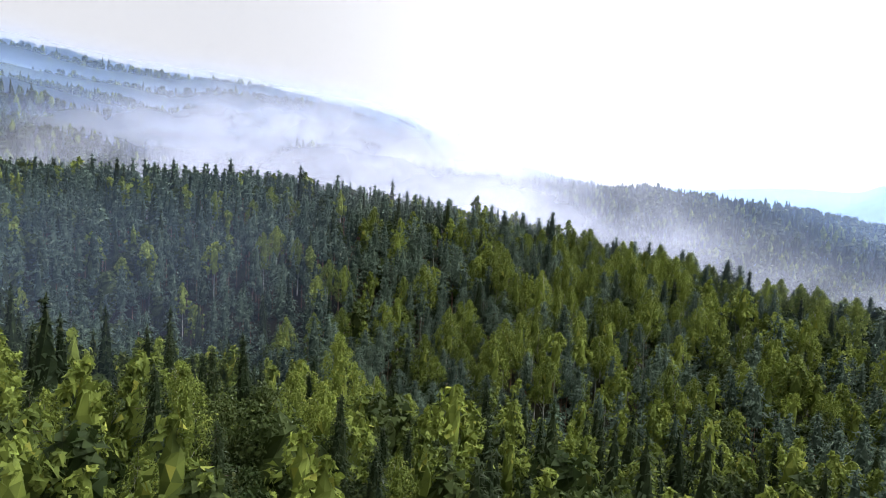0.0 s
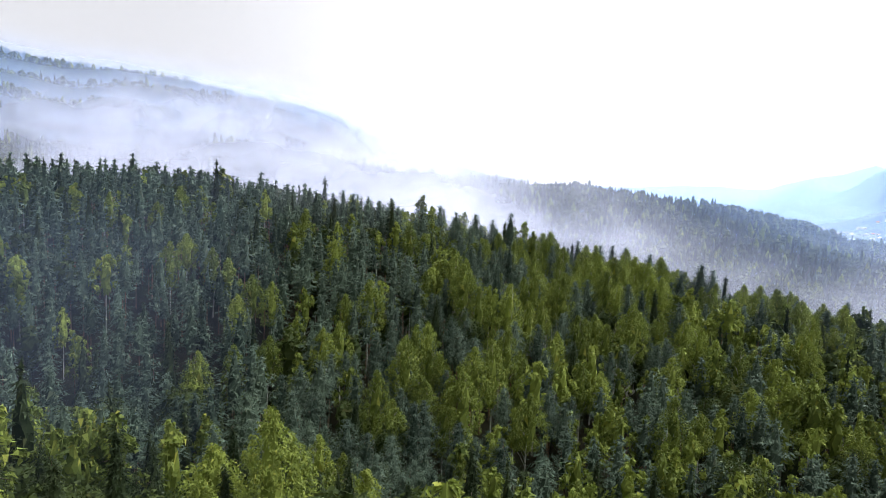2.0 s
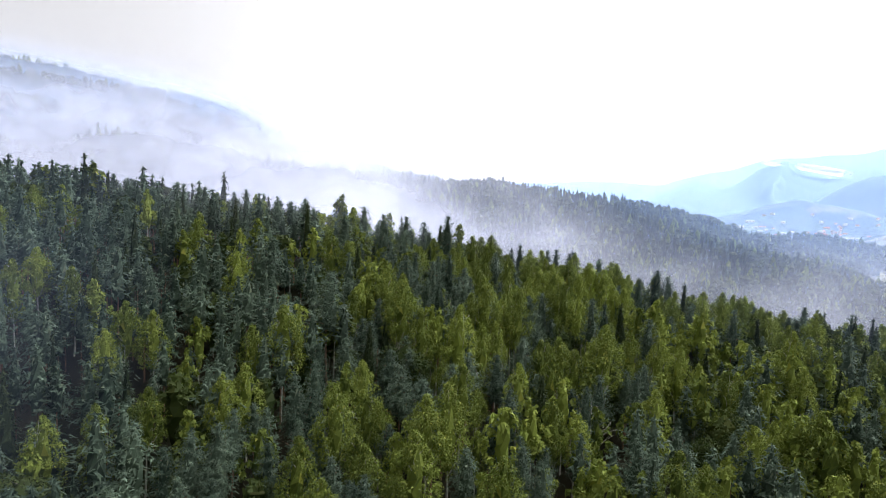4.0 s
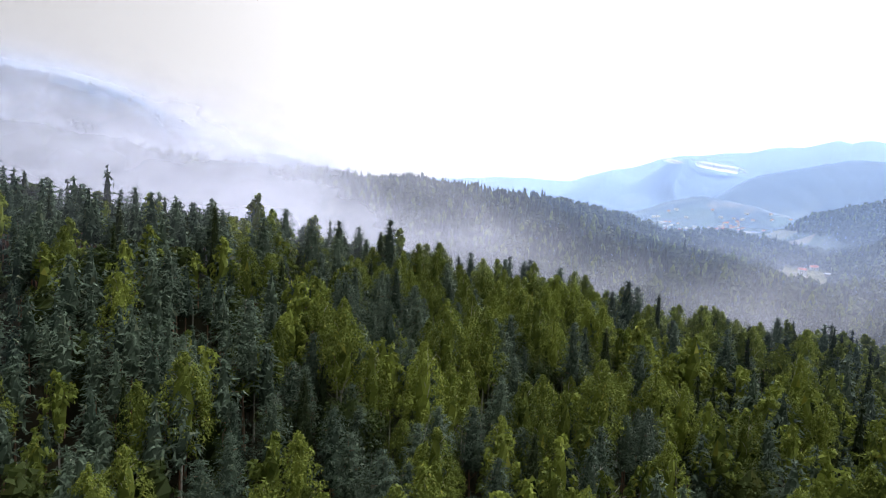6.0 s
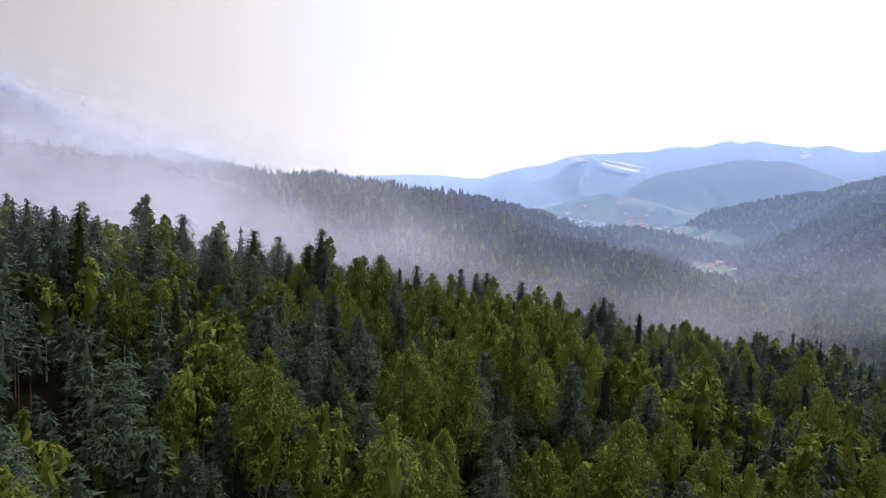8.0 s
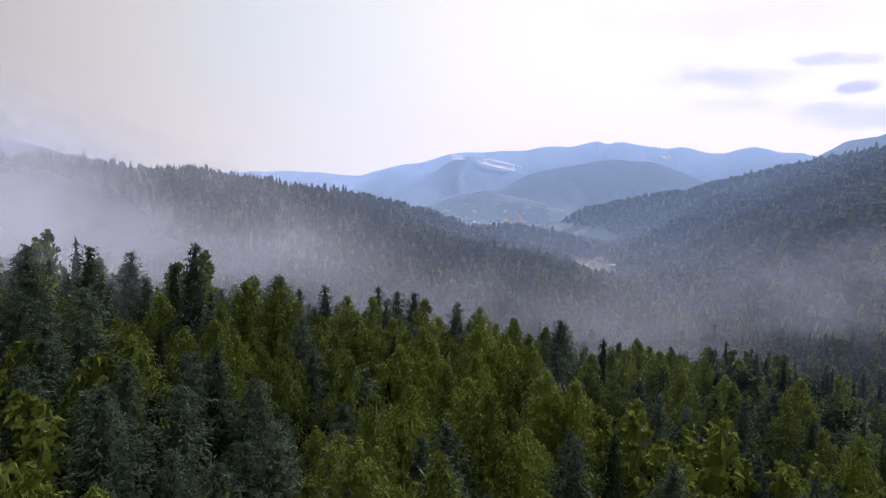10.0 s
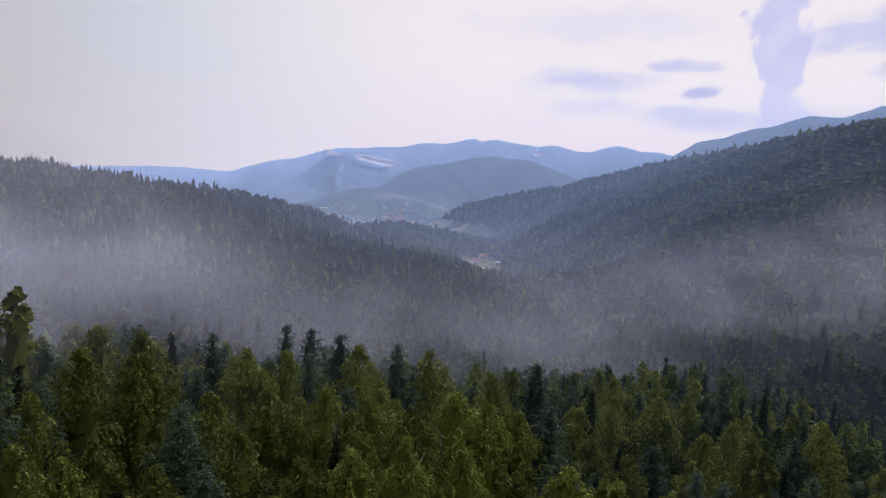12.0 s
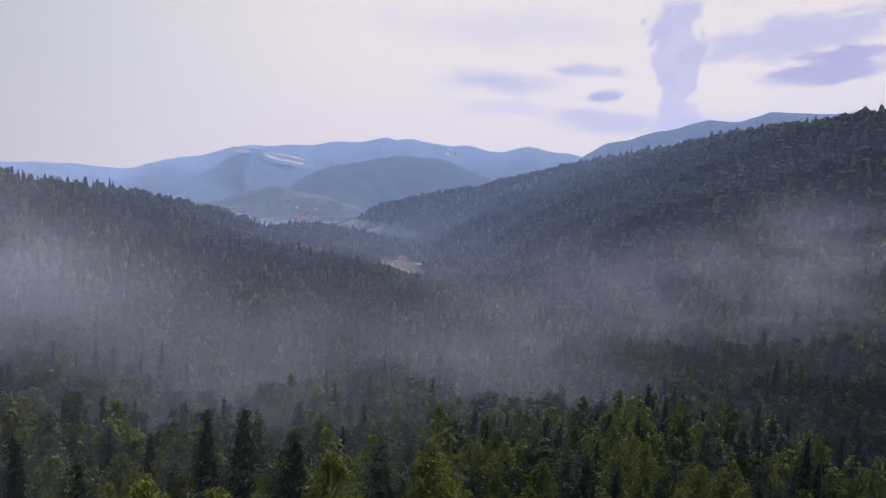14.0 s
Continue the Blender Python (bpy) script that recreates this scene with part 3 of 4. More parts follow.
def joined_wood(name, kind, places, grade, rng, variants, label):
    """Many trees of one kind as one sheet of woodland: places are (x, y, z, scale, turn, tint)."""
    if not len(places):
        return
    h, wide = SIZES[kind]
    shapes = [crown(kind, h * rng.uniform(0.9, 1.1), wide * rng.uniform(0.85, 1.2), grade, rng) for _ in range(variants)]
    stems = []
    for _ in shapes:
        p, f = rod((0, 0, -1.0), (0, 0, h * 0.55), 0.17, 0.10, 3)
        p = np.array(p)
        stems.append(np.concatenate([p[[a, b, c]] for a, b, c, d in f] + [p[[a, c, d]] for a, b, c, d in f]))
    leaf_points, tints, stem_points = [], [], []
    for i, (x, y, z, size, turn, tint) in enumerate(places):
        c, s = math.cos(turn) * size, math.sin(turn) * size
        m = np.array([[c, s, 0], [-s, c, 0], [0, 0, size]])
        leaf_points.append(shapes[i % variants] @ m + (x, y, z))
        tints.append(np.full(len(leaf_points[-1]), tint))
        if grade > 0:
            stem_points.append(stems[i % variants] @ m + (x, y, z))
    points = np.concatenate(leaf_points)
    ob = mesh_object(name, points, np.arange(len(points)).reshape(-1, 3), LEAF[kind, True])
    layer = ob.data.attributes.new("tint", "FLOAT", "POINT")
    layer.data.foreach_set("value", np.concatenate(tints).astype(np.float32))
    tagged(ob, label, "woods", kind="stuff")
    if stem_points:
        points = np.concatenate(stem_points)
        stem = mesh_object(name + "_stems", points, np.arange(len(points)).reshape(-1, 3), BARK[kind])
        tagged(stem, "bare trunks standing close among the " + kind + " woods", "trunks", kind="stuff")


# single trees that stand out: (x, y, height of the tip)
FRONT_BIRCHES = [(-34.8, 59.1, 80.4), (-35, 70.4, 76.8), (-24.2, 54.9, 77.6), (-23, 79.4, 71), (-28, 87, 72), (-3.6, 66.4, 72), (-12.6, 89.1, 66), (-31, 167.7, 65.4),
                 (25.3, 149.3, 63.6), (52.8, 147.9, 63.4), (59.5, 150.8, 59.8), (73.9, 157.6, 61.8), (78.9, 158.9, 62), (85.5, 156.7, 64.6), (40.7, 166.5, 64.2),
                 (44, 164.9, 63.5), (62.8, 170.8, 64.3), (79.7, 173, 66.9), (86, 142.4, 58.2), (24.9, 170.6, 71), (2.6, 159.8, 69.6), (13.9, 153.5, 66.2), (-38.5, 168.7, 66),
                 (-25.3, 173.1, 67.5), (44.5, 177.8, 69.7), (84.5, 175, 65.2), (51.5, 181.9, 68), (75.1, 182.4, 69.4), (57, 180.7, 73.4), (77.3, 178.9, 66.4), (99.1, 174.9, 65.4)]
SLOPE_BIRCHES = [(-13.4, 209.8, 84.7), (-23.2, 226.9, 90.4), (-31.9, 193.5, 77), (-27, 191.4, 76.6), (-34.3, 188.2, 73.9), (-4.5, 185, 79), (9.7, 199.1, 78.9), (19.1, 193.9, 82),
                 (-9.4, 184.9, 74.7), (-13.7, 171, 69.3), (-10.1, 174.9, 70.1), (-78.3, 233.5, 93.5), (-61.6, 243.1, 95.5), (-57.5, 248.5, 96.2), (-64.9, 232.1, 92.6),
                 (-54, 205.7, 82.9), (-43.4, 204.5, 82.4), (-51.1, 210.7, 85.5), (61.4, 187.4, 71.8), (74.2, 188.4, 69.3), (96.4, 178.8, 66.5), (107.4, 187.8, 70.2),
                 (51, 187.3, 69.7), (22.2, 188.5, 75.5), (7.1, 223.1, 88.5), (11.3, 224.7, 86.6), (19.3, 199, 81), (17.6, 205, 82), (36.1, 202.6, 77.9), (37.4, 198.2, 80.3),
                 (68.7, 191, 69.5), (44.7, 197.7, 80.2)]
CREST_BIRCHES = [(117.6, 200.4, 68.7), (127.4, 234.1, 70.3), (91.4, 242.7, 79.2), (96.6, 236.3, 76.6), (111.4, 226, 73.1), (137.6, 224.7, 68.3), (49.9, 220.1, 80), (42.2, 208.3, 77.7),
                 (119.8, 195.9, 67.1), (133.7, 207.5, 67.5), (72.1, 234.2, 79.4), (70.6, 220.8, 77.6), (52.5, 211.3, 76.8), (56.9, 238.3, 82), (55.3, 232.2, 81.7), (63.4, 239.2, 81.4),
                 (66.6, 235, 80.6), (68.9, 226, 81.7), (59.4, 218.4, 77.7), (52.3, 243, 83.2), (125, 252, 67.9), (102, 226.4, 73.3), (132.6, 227.9, 69.1), (106.9, 211.9, 72.6),
                 (118.6, 209.5, 70.4), (128, 203.8, 70.2), (141.4, 197.6, 63.9), (79, 225.4, 80.4), (77, 219, 74.6), (85.3, 229, 80)]
SINGLE_PINES = [(82.5, 250, 81.7), (89, 247, 80.1), (55.4, 249.8, 84.9), (66.9, 253.9, 84.2), (99.8, 232, 78.1), (106, 236, 76), (150.1, 230.3, 67.4), (50.3, 155.3, 60.1),
                (60.5, 174, 65.8), (-45.2, 263.3, 98.9), (-36.8, 255.2, 97.6), (-25.4, 268.3, 98), (18.9, 256, 92.4), (-79.1, 272.3, 102.2), (-13, 256.3, 96.3), (11, 232, 96.3),
                (4.9, 249.5, 93.2), (26, 218.2, 83.1), (14, 214, 83.6), (29.8, 214, 82.2), (4.4, 194.9, 83.4), (-6.6, 216, 87.9), (10.1, 206, 80.2), (38.8, 218.1, 81.1),
                (33, 222, 82.8), (46.9, 191.8, 71.6), (50.4, 203, 75), (74.6, 194.7, 72.6), (68.7, 203.4, 73.9), (65, 178.6, 67.6), (34.4, 178.5, 70.1), (40.9, 184, 70.4)]
LANDMARKS = {
    "birch": FRONT_BIRCHES + SLOPE_BIRCHES + CREST_BIRCHES,
    "pine": SINGLE_PINES + [(42, 130, 53.7), (43, 258, 86.1), (86.2, 260.8, 79.5), (-4, 190, 80), (28, 178, 71), (22.7, 210.7, 85)],
    "spruce": [(-18.3, 95.3, 72.6), (17.4, 102.3, 59.6), (59.4, 116.6, 55.4), (-33.7, 124.9, 61.3), (-37.1, 135.5, 58), (-1.4, 136.2, 55.4), (33.6, 135.9, 55),
               (78, 183, 66.3), (-54.2, 281.9, 101.7), (69, 267, 81), (-48.4, 89.6, 73.3)],
    "broadleaf": [(-32.4, 95.5, 69.5), (-59.2, 133.7, 62), (-52.9, 158.4, 58.5), (2.8, 121, 56.5), (56.9, 132.4, 56.2), (83, 139.7, 55), (75.3, 167, 60.3), (68.8, 163.1, 58.1),
                  (-38, 160, 60)],
}
FLIGHT = [(-22, 62, 0), (-20, 95, 0), (0, 150, 0), (30, 182, 0), (70, 215, 0), (108, 238, 0)]


def jitter_grid(x0, x1, y0, y1, step, rng):
    xs, ys = np.meshgrid(np.arange(x0, x1, step), np.arange(y0, y1, step))
    xs = xs + (np.arange(xs.shape[0])[:, None] % 2) * step * 0.5
    return np.stack([(xs + rng.uniform(-0.42, 0.42, xs.shape) * step).ravel(), (ys + rng.uniform(-0.42, 0.42, xs.shape) * step).ravel()], -1)


def kind_at(x, y, rng):
    """Which tree grows where: stands of birch among pine, spruce on the middle ridge, broadleaf in the dales."""
    r = rng.uniform(size=x.shape)
    stand = swell(x, y, 46, 2) * 0.5 + swell(x, y, 19, 4) * 0.35
    share = np.clip(0.37 + 0.10 * (x > 20) + 0.14 * ((x > 45) & (y > 195)) + 0.55 * stand, 0.06, 0.88) * np.where((x < 5) & (y > 125), 0.22, 1.0) * np.where((x > 110) & (y > 200), 0.6, 1.0)
    kind = np.where(r < share, 0, np.where(r < share + (1 - share) * 0.82, 1, np.where(r < share + (1 - share) * 0.92, 2, 3)))
    shady = (x > 105) & (y > 170)
    kind = np.where(shady, np.where(r < 0.30, 0, np.where(r < 0.44, 1, np.where(r < 0.54, 2, 3))), kind)
    hollow = (y < 125) & (x < 60)
    kind = np.where(hollow, np.where(r < 0.28, 0, np.where(r < 0.64, 2, 3)), kind)
    east = (x > 230) | ((y > 320) & (x > 120))
    kind = np.where(east, np.where(r < 0.15, 0, np.where(r < 0.27, 1, np.where(r < 0.45, 2, 3))), kind)
    ridge = (y > 560) & (x < 470)
    firs = np.where(swell(x, y, 150, 6) > 0.1, 0.85, 0.36)
    kind = np.where(ridge, np.where(r < 0.10, 0, np.where(r < 0.24, 1, np.where(r < firs, 2, 3))), kind)
    broad = ((y > 560) & (x >= 470)) | (x > 520) | ((y > 860) & (x < 250))
    kind = np.where(broad, np.where(r < 0.10, 0, np.where(r < 0.14, 1, np.where(r < 0.20, 2, 3))), kind)
    return kind


KINDS = ["birch", "pine", "spruce", "broadleaf"]
marks = np.array([(x, y) for k in KINDS for x, y, z in LANDMARKS[k]], float)


def wood_places(points, rng, scale=1.0):
    points = points[meadow(points[:, 0], points[:, 1]) < 0.35]
    x, y = points.T
    z = height(x, y)
    size = np.clip(rng.normal(1.0, 0.13, len(x)), 0.6, 1.3) * scale
    return np.stack([x, y, z - 0.3, size, rng.uniform(0, 6.283, len(x)), rng.uniform(0, 1, len(x))], -1), kind_at(x, y, rng)


def near_region(x, y):
    """The hillside that the flight passes close to."""
    inside = (x > -225) & (x < 330) & (y > 46) & (y < 330) & (x > -0.70 * y - 12) & (x < 0.85 * y + 55)
    return inside & ((y < 300 - 0.25 * x) | (x > 20))


near = jitter_grid(-225, 330, 46, 335, 4.9, rng)
near = near[np.hypot(near[:, None, 0] - marks[:, 0], near[:, None, 1] - marks[:, 1]).min(1) > 2.3]
near = near[near_region(*near.T)]
near_places, near_kinds = wood_places(near, rng)
reach = along(near_places[:, 0], near_places[:, 1], FLIGHT)[0] + 12
last_leg = along(near_places[:, 0], near_places[:, 1], [(52, 228, 0), (78, 246, 0), (118, 238, 0)])[0]
reach = np.minimum(reach, last_leg * 0.8)

prototypes = {k: [tree_thing(k, rng) for _ in range(5)] for k in KINDS}
tallness = {k: [max(c[2] for part_ob in o.children for c in part_ob.bound_box) for o in prototypes[k]] for k in KINDS}
used = {id(o): False for k in KINDS for o in prototypes[k]}


def plant(kind, i, x, y, z, size, turn):
    proto = prototypes[kind][i % 5]
    m = pose(x, y, z, rng.uniform(-1.5, 1.5), rng.uniform(-1.5, 1.5), math.degrees(turn)) @ Matrix.Diagonal((size, size, size * rng.uniform(0.94, 1.06), 1))
    if used[id(proto)]:
        ob = copy_thing(proto, Matrix())
    else:
        ob, used[id(proto)] = proto, True
    ob.matrix_basis = m


for kind in KINDS:
    for i, (x, y, tip) in enumerate(LANDMARKS[kind]):
        z = float(height(x, y)) - 0.2
        plant(kind, i, x, y, z, float(np.clip((tip - z) / tallness[kind][i % 5], 0.55, 1.45)), rng.uniform(0, 6.283))

NEAR_COUNT = {"birch": 170, "pine": 220, "spruce": 80, "broadleaf": 70}
left_over = {k: [] for k in KINDS}
for q, kind in enumerate(KINDS):
    mine = np.where(near_kinds == q)[0]
    mine = mine[np.argsort(reach[mine])]
    for i, j in enumerate(mine[:NEAR_COUNT[kind]]):
        plant(kind, i + 3, *near_places[j][:5])
    left_over[kind] = near_places[mine[NEAR_COUNT[kind]:]]

for q, kind in enumerate(KINDS):
    apart = along(left_over[kind][:, 0], left_over[kind][:, 1], FLIGHT)[0] < 105
    joined_wood(f"{kind}_wood", kind, left_over[kind][apart], 2, rng, 8, f"dense {kind} trees covering the near hillside")
    joined_wood(f"{kind}_wood_beyond", kind, left_over[kind][~apart], 1, rng, 8, f"dense {kind} trees on the upper hillside")

far = []
for x0, x1, y0, y1, step in ((-460, 560, 270, 640, 7.2), (130, 760, 60, 330, 7.2), (-560, 950, 640, 1000, 9.0), (560, 1000, 330, 640, 8.5), (760, 1150, 60, 330, 9.5),
                             (950, 1660, 330, 1500, 11.8), (300, 950, 1010, 1250, 13.0), (-850, 300, 1000, 1440, 12.0)):
    spots = jitter_grid(x0, x1, y0, y1, step, rng)
    u, v = spots.T
    hill_back = np.interp(v, [300, 470, 786, 1047, 1342, 1500], [1010, 1150, 1470, 1640, 1700, 1700])
    spots = spots[~near_region(u, v) & (u < hill_back) & (u > -0.72 * v - 20) & (v < 1440)]
    spots = spots[(spots[:, 1] < 1000) | (height(*spots.T) > 14)]
    places, kinds = wood_places(spots, rng, 1.0 if step < 9.5 else 1.1)
    places[:, 5] = 0.15 + 0.4 * places[:, 5]
    far.append((places, kinds))
far_places, far_kinds = np.concatenate([f[0] for f in far]), np.concatenate([f[1] for f in far])
for q, kind in enumerate(KINDS):
    mine = far_places[far_kinds == q]
    half_way = (np.hypot(mine[:, 0] - 60, mine[:, 1] - 225) < 350) & (mine[:, 0] > 95)
    joined_wood(f"gully_{kind}_wood", kind, mine[half_way], 1, rng, 8, f"misty {kind} trees in the gully beyond the spur")
    joined_wood(f"distant_{kind}_wood", kind, mine[~half_way], 0, rng, 9, f"far {kind} woods on the hills across the valley")

# ---------------------------------------------------------------- houses in the valley
def part(name, bm, mat, parent, label=""):
    me = bpy.data.meshes.new(name)
    bm.to_mesh(me)
    bm.free()
    me.materials.append(mat)
    ob = new(name, me)
    ob.parent = parent
    return tagged(ob, label)


def box(bm, x0, x1, y0, y1, z0, z1):
    v = [bm.verts.new(p) for p in ((x0, y0, z0), (x1, y0, z0), (x1, y1, z0), (x0, y1, z0), (x0, y0, z1), (x1, y0, z1), (x1, y1, z1), (x0, y1, z1))]
    for q in ((3, 2, 1, 0), (4, 5, 6, 7), (0, 1, 5, 4), (1, 2, 6, 5), (2, 3, 7, 6), (3, 0, 4, 7)):
        bm.faces.new([v[k] for k in q])


def gable(bm, w, d, z0, rise, thick=0.0):
    """A pitched roof over w by d, ridge along x; thick gives slabs with eaves, 0 the wall's gable ends."""
    if thick:
        e = 0.5
        for side in (-1, 1):
            y0, y1 = side * (d / 2 + e), 0
            za, zb = z0 - e * rise / (d / 2), z0 + rise
            p = [(-w / 2 - e, y0, za), (w / 2 + e, y0, za), (w / 2 + e, y1, zb), (-w / 2 - e, y1, zb)]
            low = [bm.verts.new(q) for q in p]
            high = [bm.verts.new((q[0], q[1], q[2] + thick)) for q in p]
            faces = [low, high, *[[low[k], low[(k + 1) % 4], high[(k + 1) % 4], high[k]] for k in range(4)]]
            for f in faces:
                bm.faces.new(f)
        bmesh.ops.recalc_face_normals(bm, faces=bm.faces)
    else:
        for x in (-w / 2, w / 2):
            bm.faces.new([bm.verts.new(q) for q in ((x, -d / 2, z0), (x, d / 2, z0), (x, 0, z0 + rise))])


def house(label, w, d, storeys, roof_mat, wall_mat, windows=True, category="house", group=""):
    base = tagged(new("house" if category == "house" else "shed"), label, category, group)
    h = 2.8 * storeys + 0.4
    bm = bmesh.new()
    box(bm, -w / 2, w / 2, -d / 2, d / 2, -3.5, h)
    gable(bm, w, d, h, d * 0.32)
    part("wall", bm, wall_mat, base)
    bm = bmesh.new()
    gable(bm, w, d, h, d * 0.32, 0.18)
    roof = part("roof", bm, roof_mat, base)
    if not windows:
        return base
    bm = bmesh.new()
    box(bm, w * 0.2, w * 0.2 + 0.7, -0.35, 0.35, h + d * 0.2, h + d * 0.32 + 1.1)
    part("chimney", bm, wall_mat, roof)
    for level in range(storeys):
        for k in range(3):
            x = (k - 1) * w * 0.3
            if level == 0 and k == 1:
                bm = bmesh.new()
                box(bm, x - 0.5, x + 0.5, -d / 2 - 0.06, -d / 2 + 0.02, 0, 2.1)
                part("door", bm, WOOD, base)
                continue
            bm = bmesh.new()
            box(bm, x - 0.65, x + 0.65, -d / 2 - 0.05, -d / 2 + 0.02, 0.9 + 2.8 * level, 2.2 + 2.8 * level)
            frame_part = part("window", bm, WOOD, base)
            bm = bmesh.new()
            box(bm, x - 0.55, x + 0.55, -d / 2 - 0.08, -d / 2 - 0.045, 1.0 + 2.8 * level, 2.1 + 2.8 * level)
            part("pane", bm, DARK_GLASS, frame_part)
    return base


def settle(ob, x, y, turn, lift=1.2):
    ob.matrix_basis = pose(x, y, float(height(x, y)) + lift, 0, 0, turn)


settle(house("white two-storey farmhouse with a red tiled roof", 9.5, 7.5, 2, ROOF_TILE, PLASTER), 781, 752, -38)
settle(house("pale house with a faded red roof among trees", 11.0, 8.0, 1, ROOF_TILE, PLASTER), 868, 806, -30)
settle(house("small white outbuilding with a grey sheet roof", 6.0, 4.5, 1, GREY_SHEET, PLASTER, False, "shed"), 748, 774, -50)
settle(house("low grey shed by the farmhouse", 7.0, 4.0, 1, GREY_SHEET, WOOD, False, "shed"), 812, 738, -35)
settle(house("small pale hut in the meadow", 5.0, 4.0, 1, GREY_SHEET, PLASTER, False, "shed"), 872, 772, -20)

hamlet = [house("white village house with a red roof far down the valley", 11, 8, 2, ROOF_TILE, PLASTER, False, "house", "houses of the far village"),
          house("white village house with a red roof far down the valley", 14, 9, 1, ROOF_TILE, PLASTER, False, "house", "houses of the far village"),
          house("white village hall with a pale roof far down the valley", 18, 10, 2, GREY_SHEET, PLASTER, False, "house", "houses of the far village")]
for k in range(54):
    az = radians(rng.uniform(39.5, 50.5))
    far_off = rng.uniform(2050, 2450) if k % 3 else rng.normal(2320, 50)
    if k % 3 == 0:
        az = radians(rng.normal(46.2, 0.8))
    x, y = 43 + far_off * math.sin(az), 212 + far_off * math.cos(az)
    ob = hamlet[k] if k < 3 else copy_thing(hamlet[k % 3], Matrix())
    settle(ob, x, y, rng.uniform(-80, 20))
    ob.scale = (0.72, 0.72, 0.72)

# a pale gravel track along the valley floor
track_line = [(560, 505), (600, 552), (640, 600), (688, 645), (735, 690), (768, 735), (790, 762), (826, 800)]
t_in = np.linspace(0, len(track_line) - 1, 80)
tx = np.interp(t_in, range(len(track_line)), [p[0] for p in track_line]) + 4 * np.sin(t_in * 1.9)
ty = np.interp(t_in, range(len(track_line)), [p[1] for p in track_line]) + 4 * np.cos(t_in * 1.3)
side_x, side_y = -np.gradient(ty), np.gradient(tx)
norm = np.hypot(side_x, side_y)
rows = []
for off in (-2.0, 0.0, 2.0):
    x, y = tx + side_x / norm * off, ty + side_y / norm * off
    rows.append(np.stack([x, y, height(x, y) + 0.35], -1))
tagged(mesh_object("track", np.concatenate(rows), grid_faces(3, 80), DIRT, smooth=True), "pale gravel track along the valley meadow", "track", kind="structure")


def bare_tree(x, y, h, rng):
    """A dead birch: white trunk and forked bare limbs."""
    base = tagged(new("dead_tree"), "dead leafless birch with pale bare branches", "tree", "dead trees")
    points, faces = [], []

    def stick(a, b, ra, rb):
        p, f = rod(a, b, ra, rb, 6)
        k = len(points)
        points.extend(p)
        faces.extend(tuple(i + k for i in q) for q in f)

    stick((0, 0, -0.8), (0.1, 0, h * 0.45), 0.20, 0.13)
    stick((0.1, 0, h * 0.45), (0, 0.15, h), 0.13, 0.02)
    mesh_object("trunk", points, faces, BARK["birch"], base, smooth=True)
    for k in range(13):
        points, faces = [], []
        t = rng.uniform(0.35, 0.9)
        a, out = rng.uniform(0, 6.283), h * 0.2 * (1.15 - t) * rng.uniform(0.8, 1.5)
        knee = Vector((math.cos(a) * out, math.sin(a) * out, t * h + out * rng.uniform(0.5, 1.1)))
        stick((0.05, 0.05, t * h), knee, 0.06, 0.035)
        for _ in range(3):
            twig = knee + Vector((math.cos(a) + rng.normal() * 0.6, math.sin(a) + rng.normal() * 0.6, 0.9)) * out * 0.6
            stick(knee, twig, 0.035, 0.012)
        mesh_object("branch", points, faces, BARK["birch"], base, smooth=True)
    base.matrix_basis = pose(x, y, float(height(x, y)), 0, 2, rng.uniform(0, 360))


bare_tree(51, 172, 15, rng)
bare_tree(236, 337, 19, rng)

# ---------------------------------------------------------------- mist and painted blue haze
# banks of mist: centre (x, y, z), reach along x, y, z, and thickness
BANKS = [
    (-80, 400, 92, 135, 60, 19, 0.0080),
    (-260, 420, 104, 130, 90, 14, 0.0030),
    (-360, 580, 118, 170, 120, 20, 0.0012),
    (8, 298, 82, 56, 34, 16, 0.0075),
    (110, 345, 54, 130, 55, 16, 0.0013),
    (50, 430, 76, 80, 60, 20, 0.0055),
    (130, 480, 62, 90, 70, 20, 0.0010),
    (-230, 720, 150, 200, 150, 26, 0.0022),
    (-40, 760, 112, 150, 200, 20, 0.0032),
    (-50, 560, 100, 120, 110, 22, 0.0060),
    (-150, 930, 165, 150, 150, 34, 0.0042),
    (-260, 1080, 215, 130, 150, 30, 0.0016),
    (0, 1050, 140, 120, 160, 30, 0.0034),
    (250, 330, 40, 120, 80, 20, 0.0009),
    (440, 300, 46, 90, 100, 24, 0.0011),
    (540, 220, 76, 110, 80, 26, 0.0010),
    (640, 620, 30, 220, 160, 30, 0.0003),
]

def mist_field(x, y, z):
    thick = np.zeros(x.shape)
    for cx, cy, cz, sx, sy, sz, much in BANKS:
        thick += much * np.exp(-((x - cx) / sx) ** 2 - ((y - cy) / sy) ** 2 - ((z - cz) / sz) ** 2)
    return thick


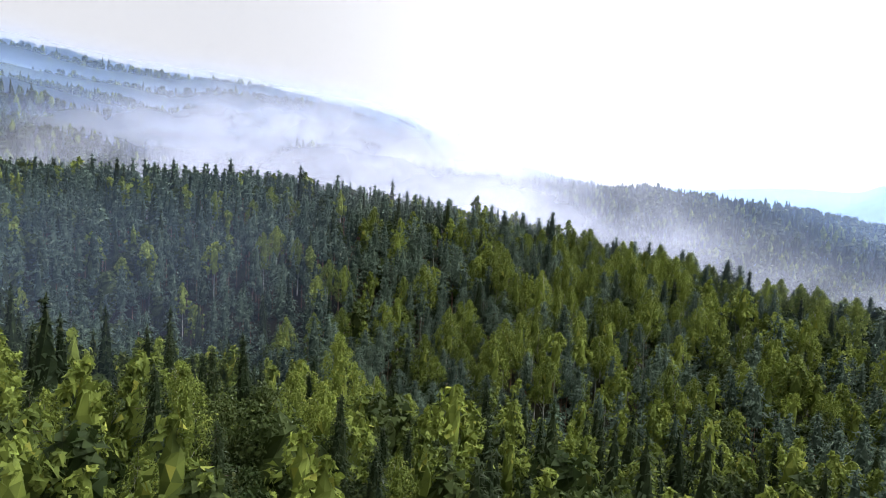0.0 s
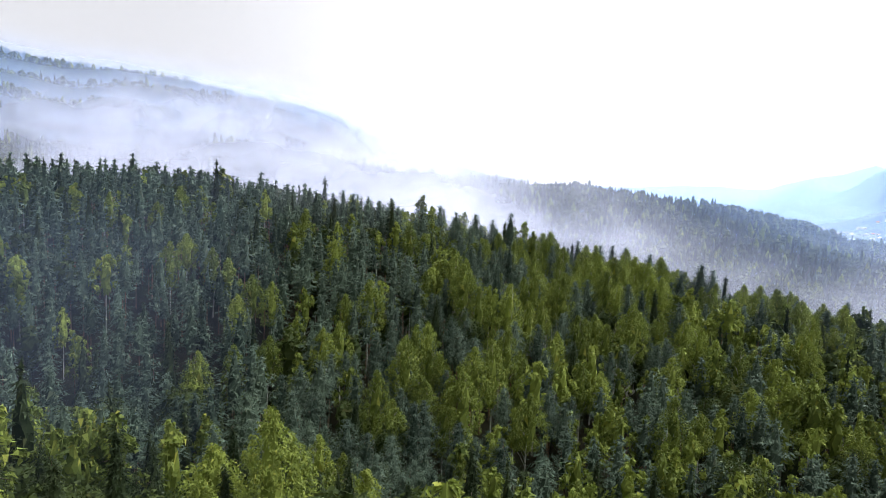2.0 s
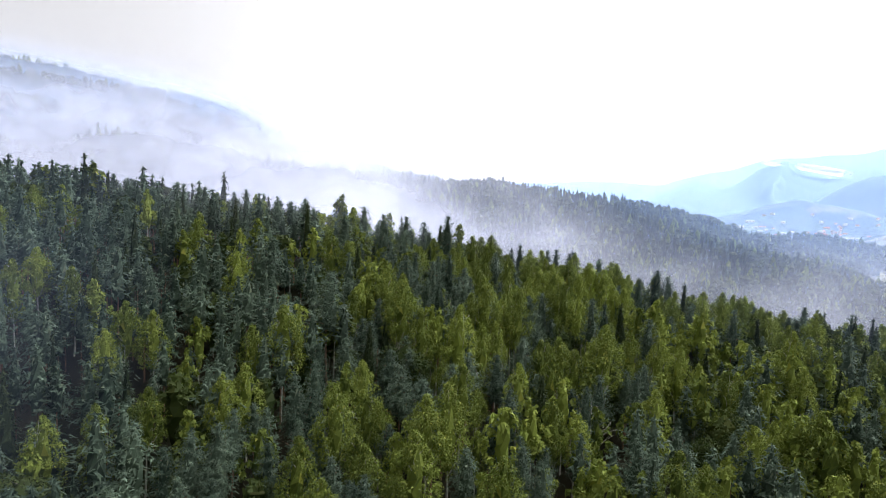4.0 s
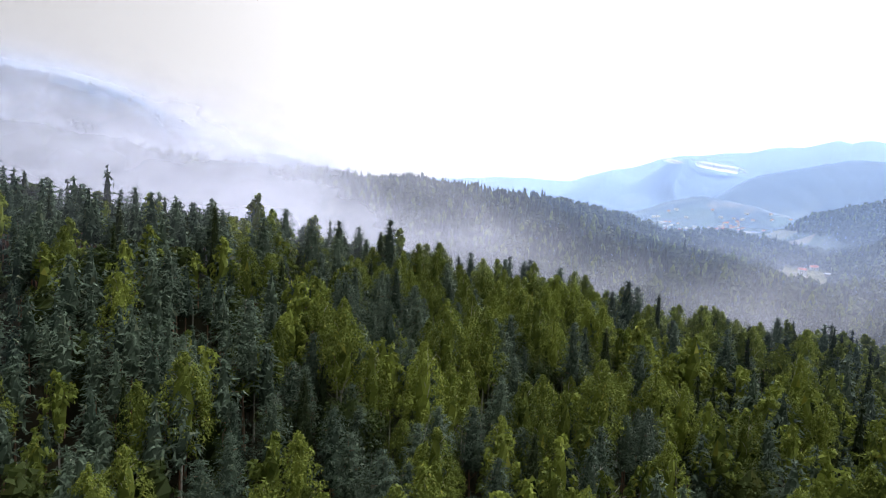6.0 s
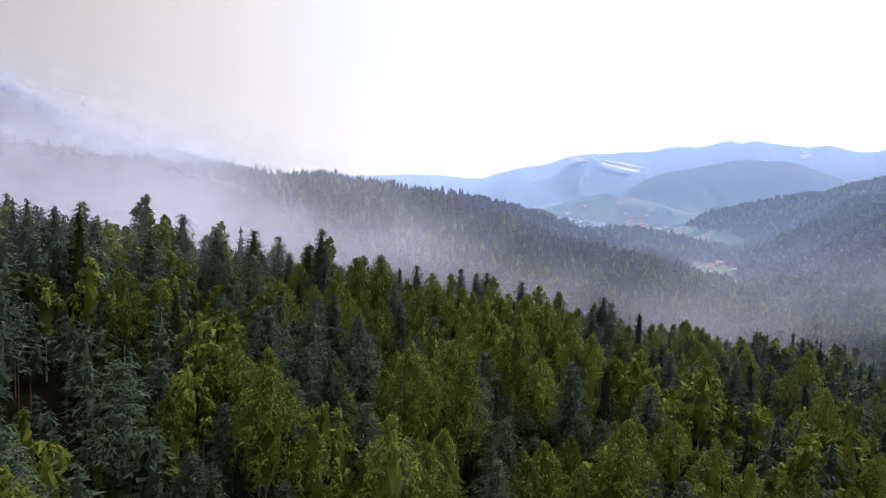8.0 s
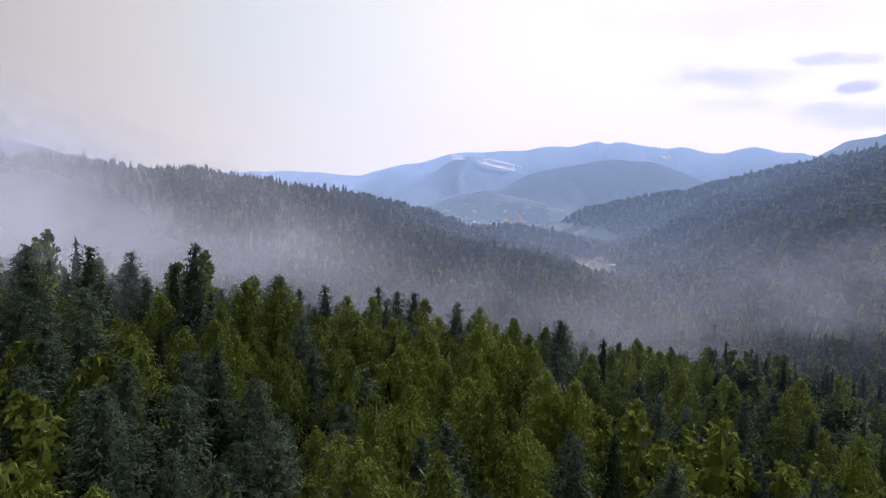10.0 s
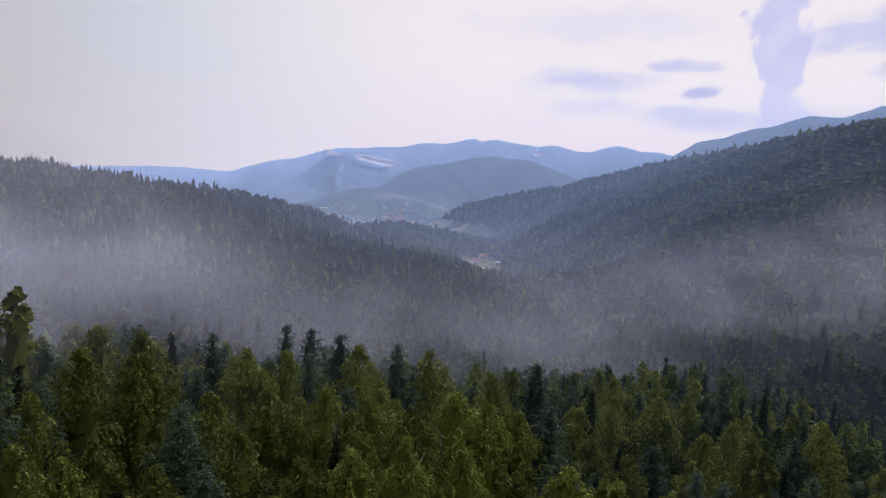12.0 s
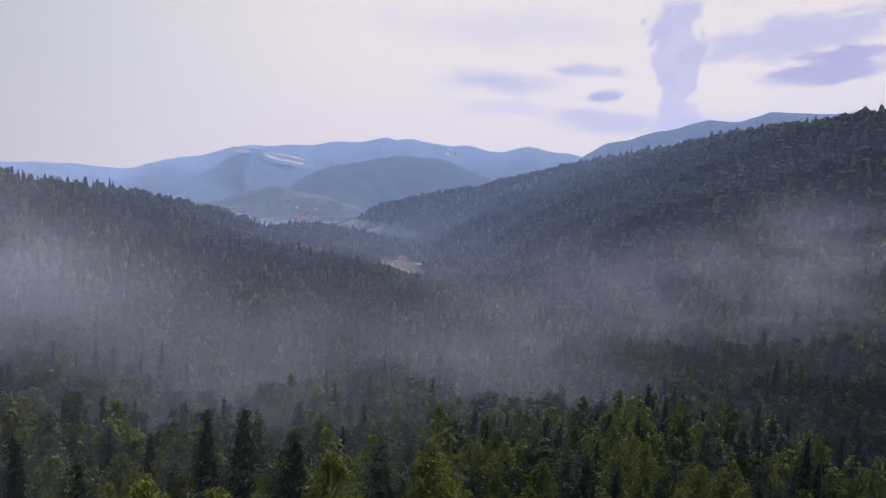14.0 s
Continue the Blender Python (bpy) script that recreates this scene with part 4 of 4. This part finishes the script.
def painted_haze_field(x, y, z, gap):
    """Cover by the painted blue haze low over the near dales."""
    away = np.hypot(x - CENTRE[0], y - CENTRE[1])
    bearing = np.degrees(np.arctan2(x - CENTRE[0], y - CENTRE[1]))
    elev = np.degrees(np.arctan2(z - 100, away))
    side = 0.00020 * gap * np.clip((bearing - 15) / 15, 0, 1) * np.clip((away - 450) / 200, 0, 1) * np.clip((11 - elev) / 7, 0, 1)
    # more of the painted blue along the slopes of the great mountain
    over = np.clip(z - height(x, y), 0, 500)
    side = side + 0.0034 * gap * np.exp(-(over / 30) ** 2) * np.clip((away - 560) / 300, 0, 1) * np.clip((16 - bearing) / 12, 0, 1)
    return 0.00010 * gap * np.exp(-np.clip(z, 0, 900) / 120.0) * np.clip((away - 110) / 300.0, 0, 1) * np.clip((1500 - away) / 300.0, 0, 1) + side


def mist_sheets():
    steps = [95, 115, 137, 160, 186, 214, 246, 282, 322, 368, 420, 480, 548, 626, 715, 815, 930, 1060, 1200]
    bank = tagged(new("mist_bank"), "thin white mist drifting between the wooded hills", "mist", kind="stuff")
    for i, r in enumerate(steps):
        turns = np.radians(np.linspace(-62, 122, 110))
        rise = np.linspace(0, 1, 26) ** 1.3
        gap = (steps[min(i + 1, len(steps) - 1)] - steps[max(i - 1, 0)]) / (2 if 0 < i < len(steps) - 1 else 1)
        wavy = r * (1 + 0.05 * np.sin(turns * 5 + i * 0.9) + 0.03 * np.sin(turns * 11 + i * 0.6))
        x = CENTRE[0] + wavy * np.sin(turns)
        y = CENTRE[1] + wavy * np.cos(turns)
        base = height(x, y) - 6
        top = 190 + r * 0.32
        z = base[None, :] * (1 - rise[:, None]) + top * rise[:, None]
        xs, ys = np.broadcast_to(x, z.shape), np.broadcast_to(y, z.shape)
        ends = np.clip(np.minimum(turns + 1.08, 2.12 - turns) / 0.25, 0, 1)[None, :]
        fade = ends * np.clip((1 - rise[:, None]) / 0.35, 0, 1)
        values = np.stack([mist_field(xs, ys, z) * gap * fade, painted_haze_field(xs, ys, z, gap) * fade, z * 0], -1)
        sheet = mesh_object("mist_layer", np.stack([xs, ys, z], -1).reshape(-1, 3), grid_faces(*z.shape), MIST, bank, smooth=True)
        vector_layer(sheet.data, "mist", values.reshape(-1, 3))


def far_haze():
    """Distance haze painted as a blue skin along the far slopes, deeper with distance."""
    bank = tagged(new("far_haze"), "blue skin painted over the distant mountains as haze", "haze", kind="stuff")
    out, round_to = radii > 1350, (angles > radians(-48)) & (angles < radians(108))
    r, bearing = rr[out][:, round_to], np.degrees(aa[out][:, round_to])
    x, y = gx[out][:, round_to], gy[out][:, round_to]
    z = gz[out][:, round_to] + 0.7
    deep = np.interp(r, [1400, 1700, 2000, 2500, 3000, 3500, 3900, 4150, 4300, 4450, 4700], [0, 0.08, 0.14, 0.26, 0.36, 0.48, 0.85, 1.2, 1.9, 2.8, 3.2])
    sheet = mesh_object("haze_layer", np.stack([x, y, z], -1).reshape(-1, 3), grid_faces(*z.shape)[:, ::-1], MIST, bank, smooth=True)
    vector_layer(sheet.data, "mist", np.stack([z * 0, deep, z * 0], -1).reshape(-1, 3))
    # two low clouds caught on the slopes behind the pointed mountain
    for cx, cy, cz, long, tall in ((2868, 3080, 258, 150, 22), (2700, 3290, 290, 60, 12), (3700, 2480, 340, 60, 34)):
        ahead = np.array([cx - CENTRE[0], cy - CENTRE[1]]) / math.hypot(cx - CENTRE[0], cy - CENTRE[1])
        u, v = np.meshgrid(np.linspace(-1, 1, 24), np.linspace(-1, 1, 10), indexing="ij")
        x = cx + ahead[1] * u * long - ahead[0] * 60 * np.cos(v)
        y = cy - ahead[0] * u * long - ahead[1] * 60 * np.cos(v)
        z = cz + v * tall - u * tall * 1.1
        thick = 2.2 * np.clip(1 - u * u, 0, 1) * np.clip(1 - v * v, 0, 1)
        puff = mesh_object("cloud_wisp", np.stack([x, y, z], -1).reshape(-1, 3), grid_faces(24, 10), MIST, bank, smooth=True)
        vector_layer(puff.data, "mist", np.stack([thick, z * 0, z * 0], -1).reshape(-1, 3))


def painted_hollow_haze():
    """Haze painted as thin blue-tinted sheets in the hollow beside the near hillside."""
    bank = tagged(new("haze_bank"), "thin blue-tinted sheets standing for haze in a wooded hollow", "haze", kind="stuff")
    x = np.linspace(-260, -24, 50)
    for k, y0 in enumerate((96, 116, 136, 156, 176, 196)):
        y = y0 - 0.15 * x + 5 * np.sin(x * 0.03 + k)
        base = height(x, y) - 4
        f = np.linspace(0, 1, 16)[:, None]
        z = base * (1 - f) + 100 * f
        xs, ys = np.broadcast_to(x, z.shape), np.broadcast_to(y, z.shape)
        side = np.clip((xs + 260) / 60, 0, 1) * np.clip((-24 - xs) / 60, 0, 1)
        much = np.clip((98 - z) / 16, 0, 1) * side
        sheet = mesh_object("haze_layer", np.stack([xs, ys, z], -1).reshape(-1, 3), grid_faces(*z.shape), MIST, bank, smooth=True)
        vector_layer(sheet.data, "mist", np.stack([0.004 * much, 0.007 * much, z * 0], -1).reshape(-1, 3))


mist_sheets()
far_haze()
painted_hollow_haze()
scene.cycles.transparent_max_bounces = 48
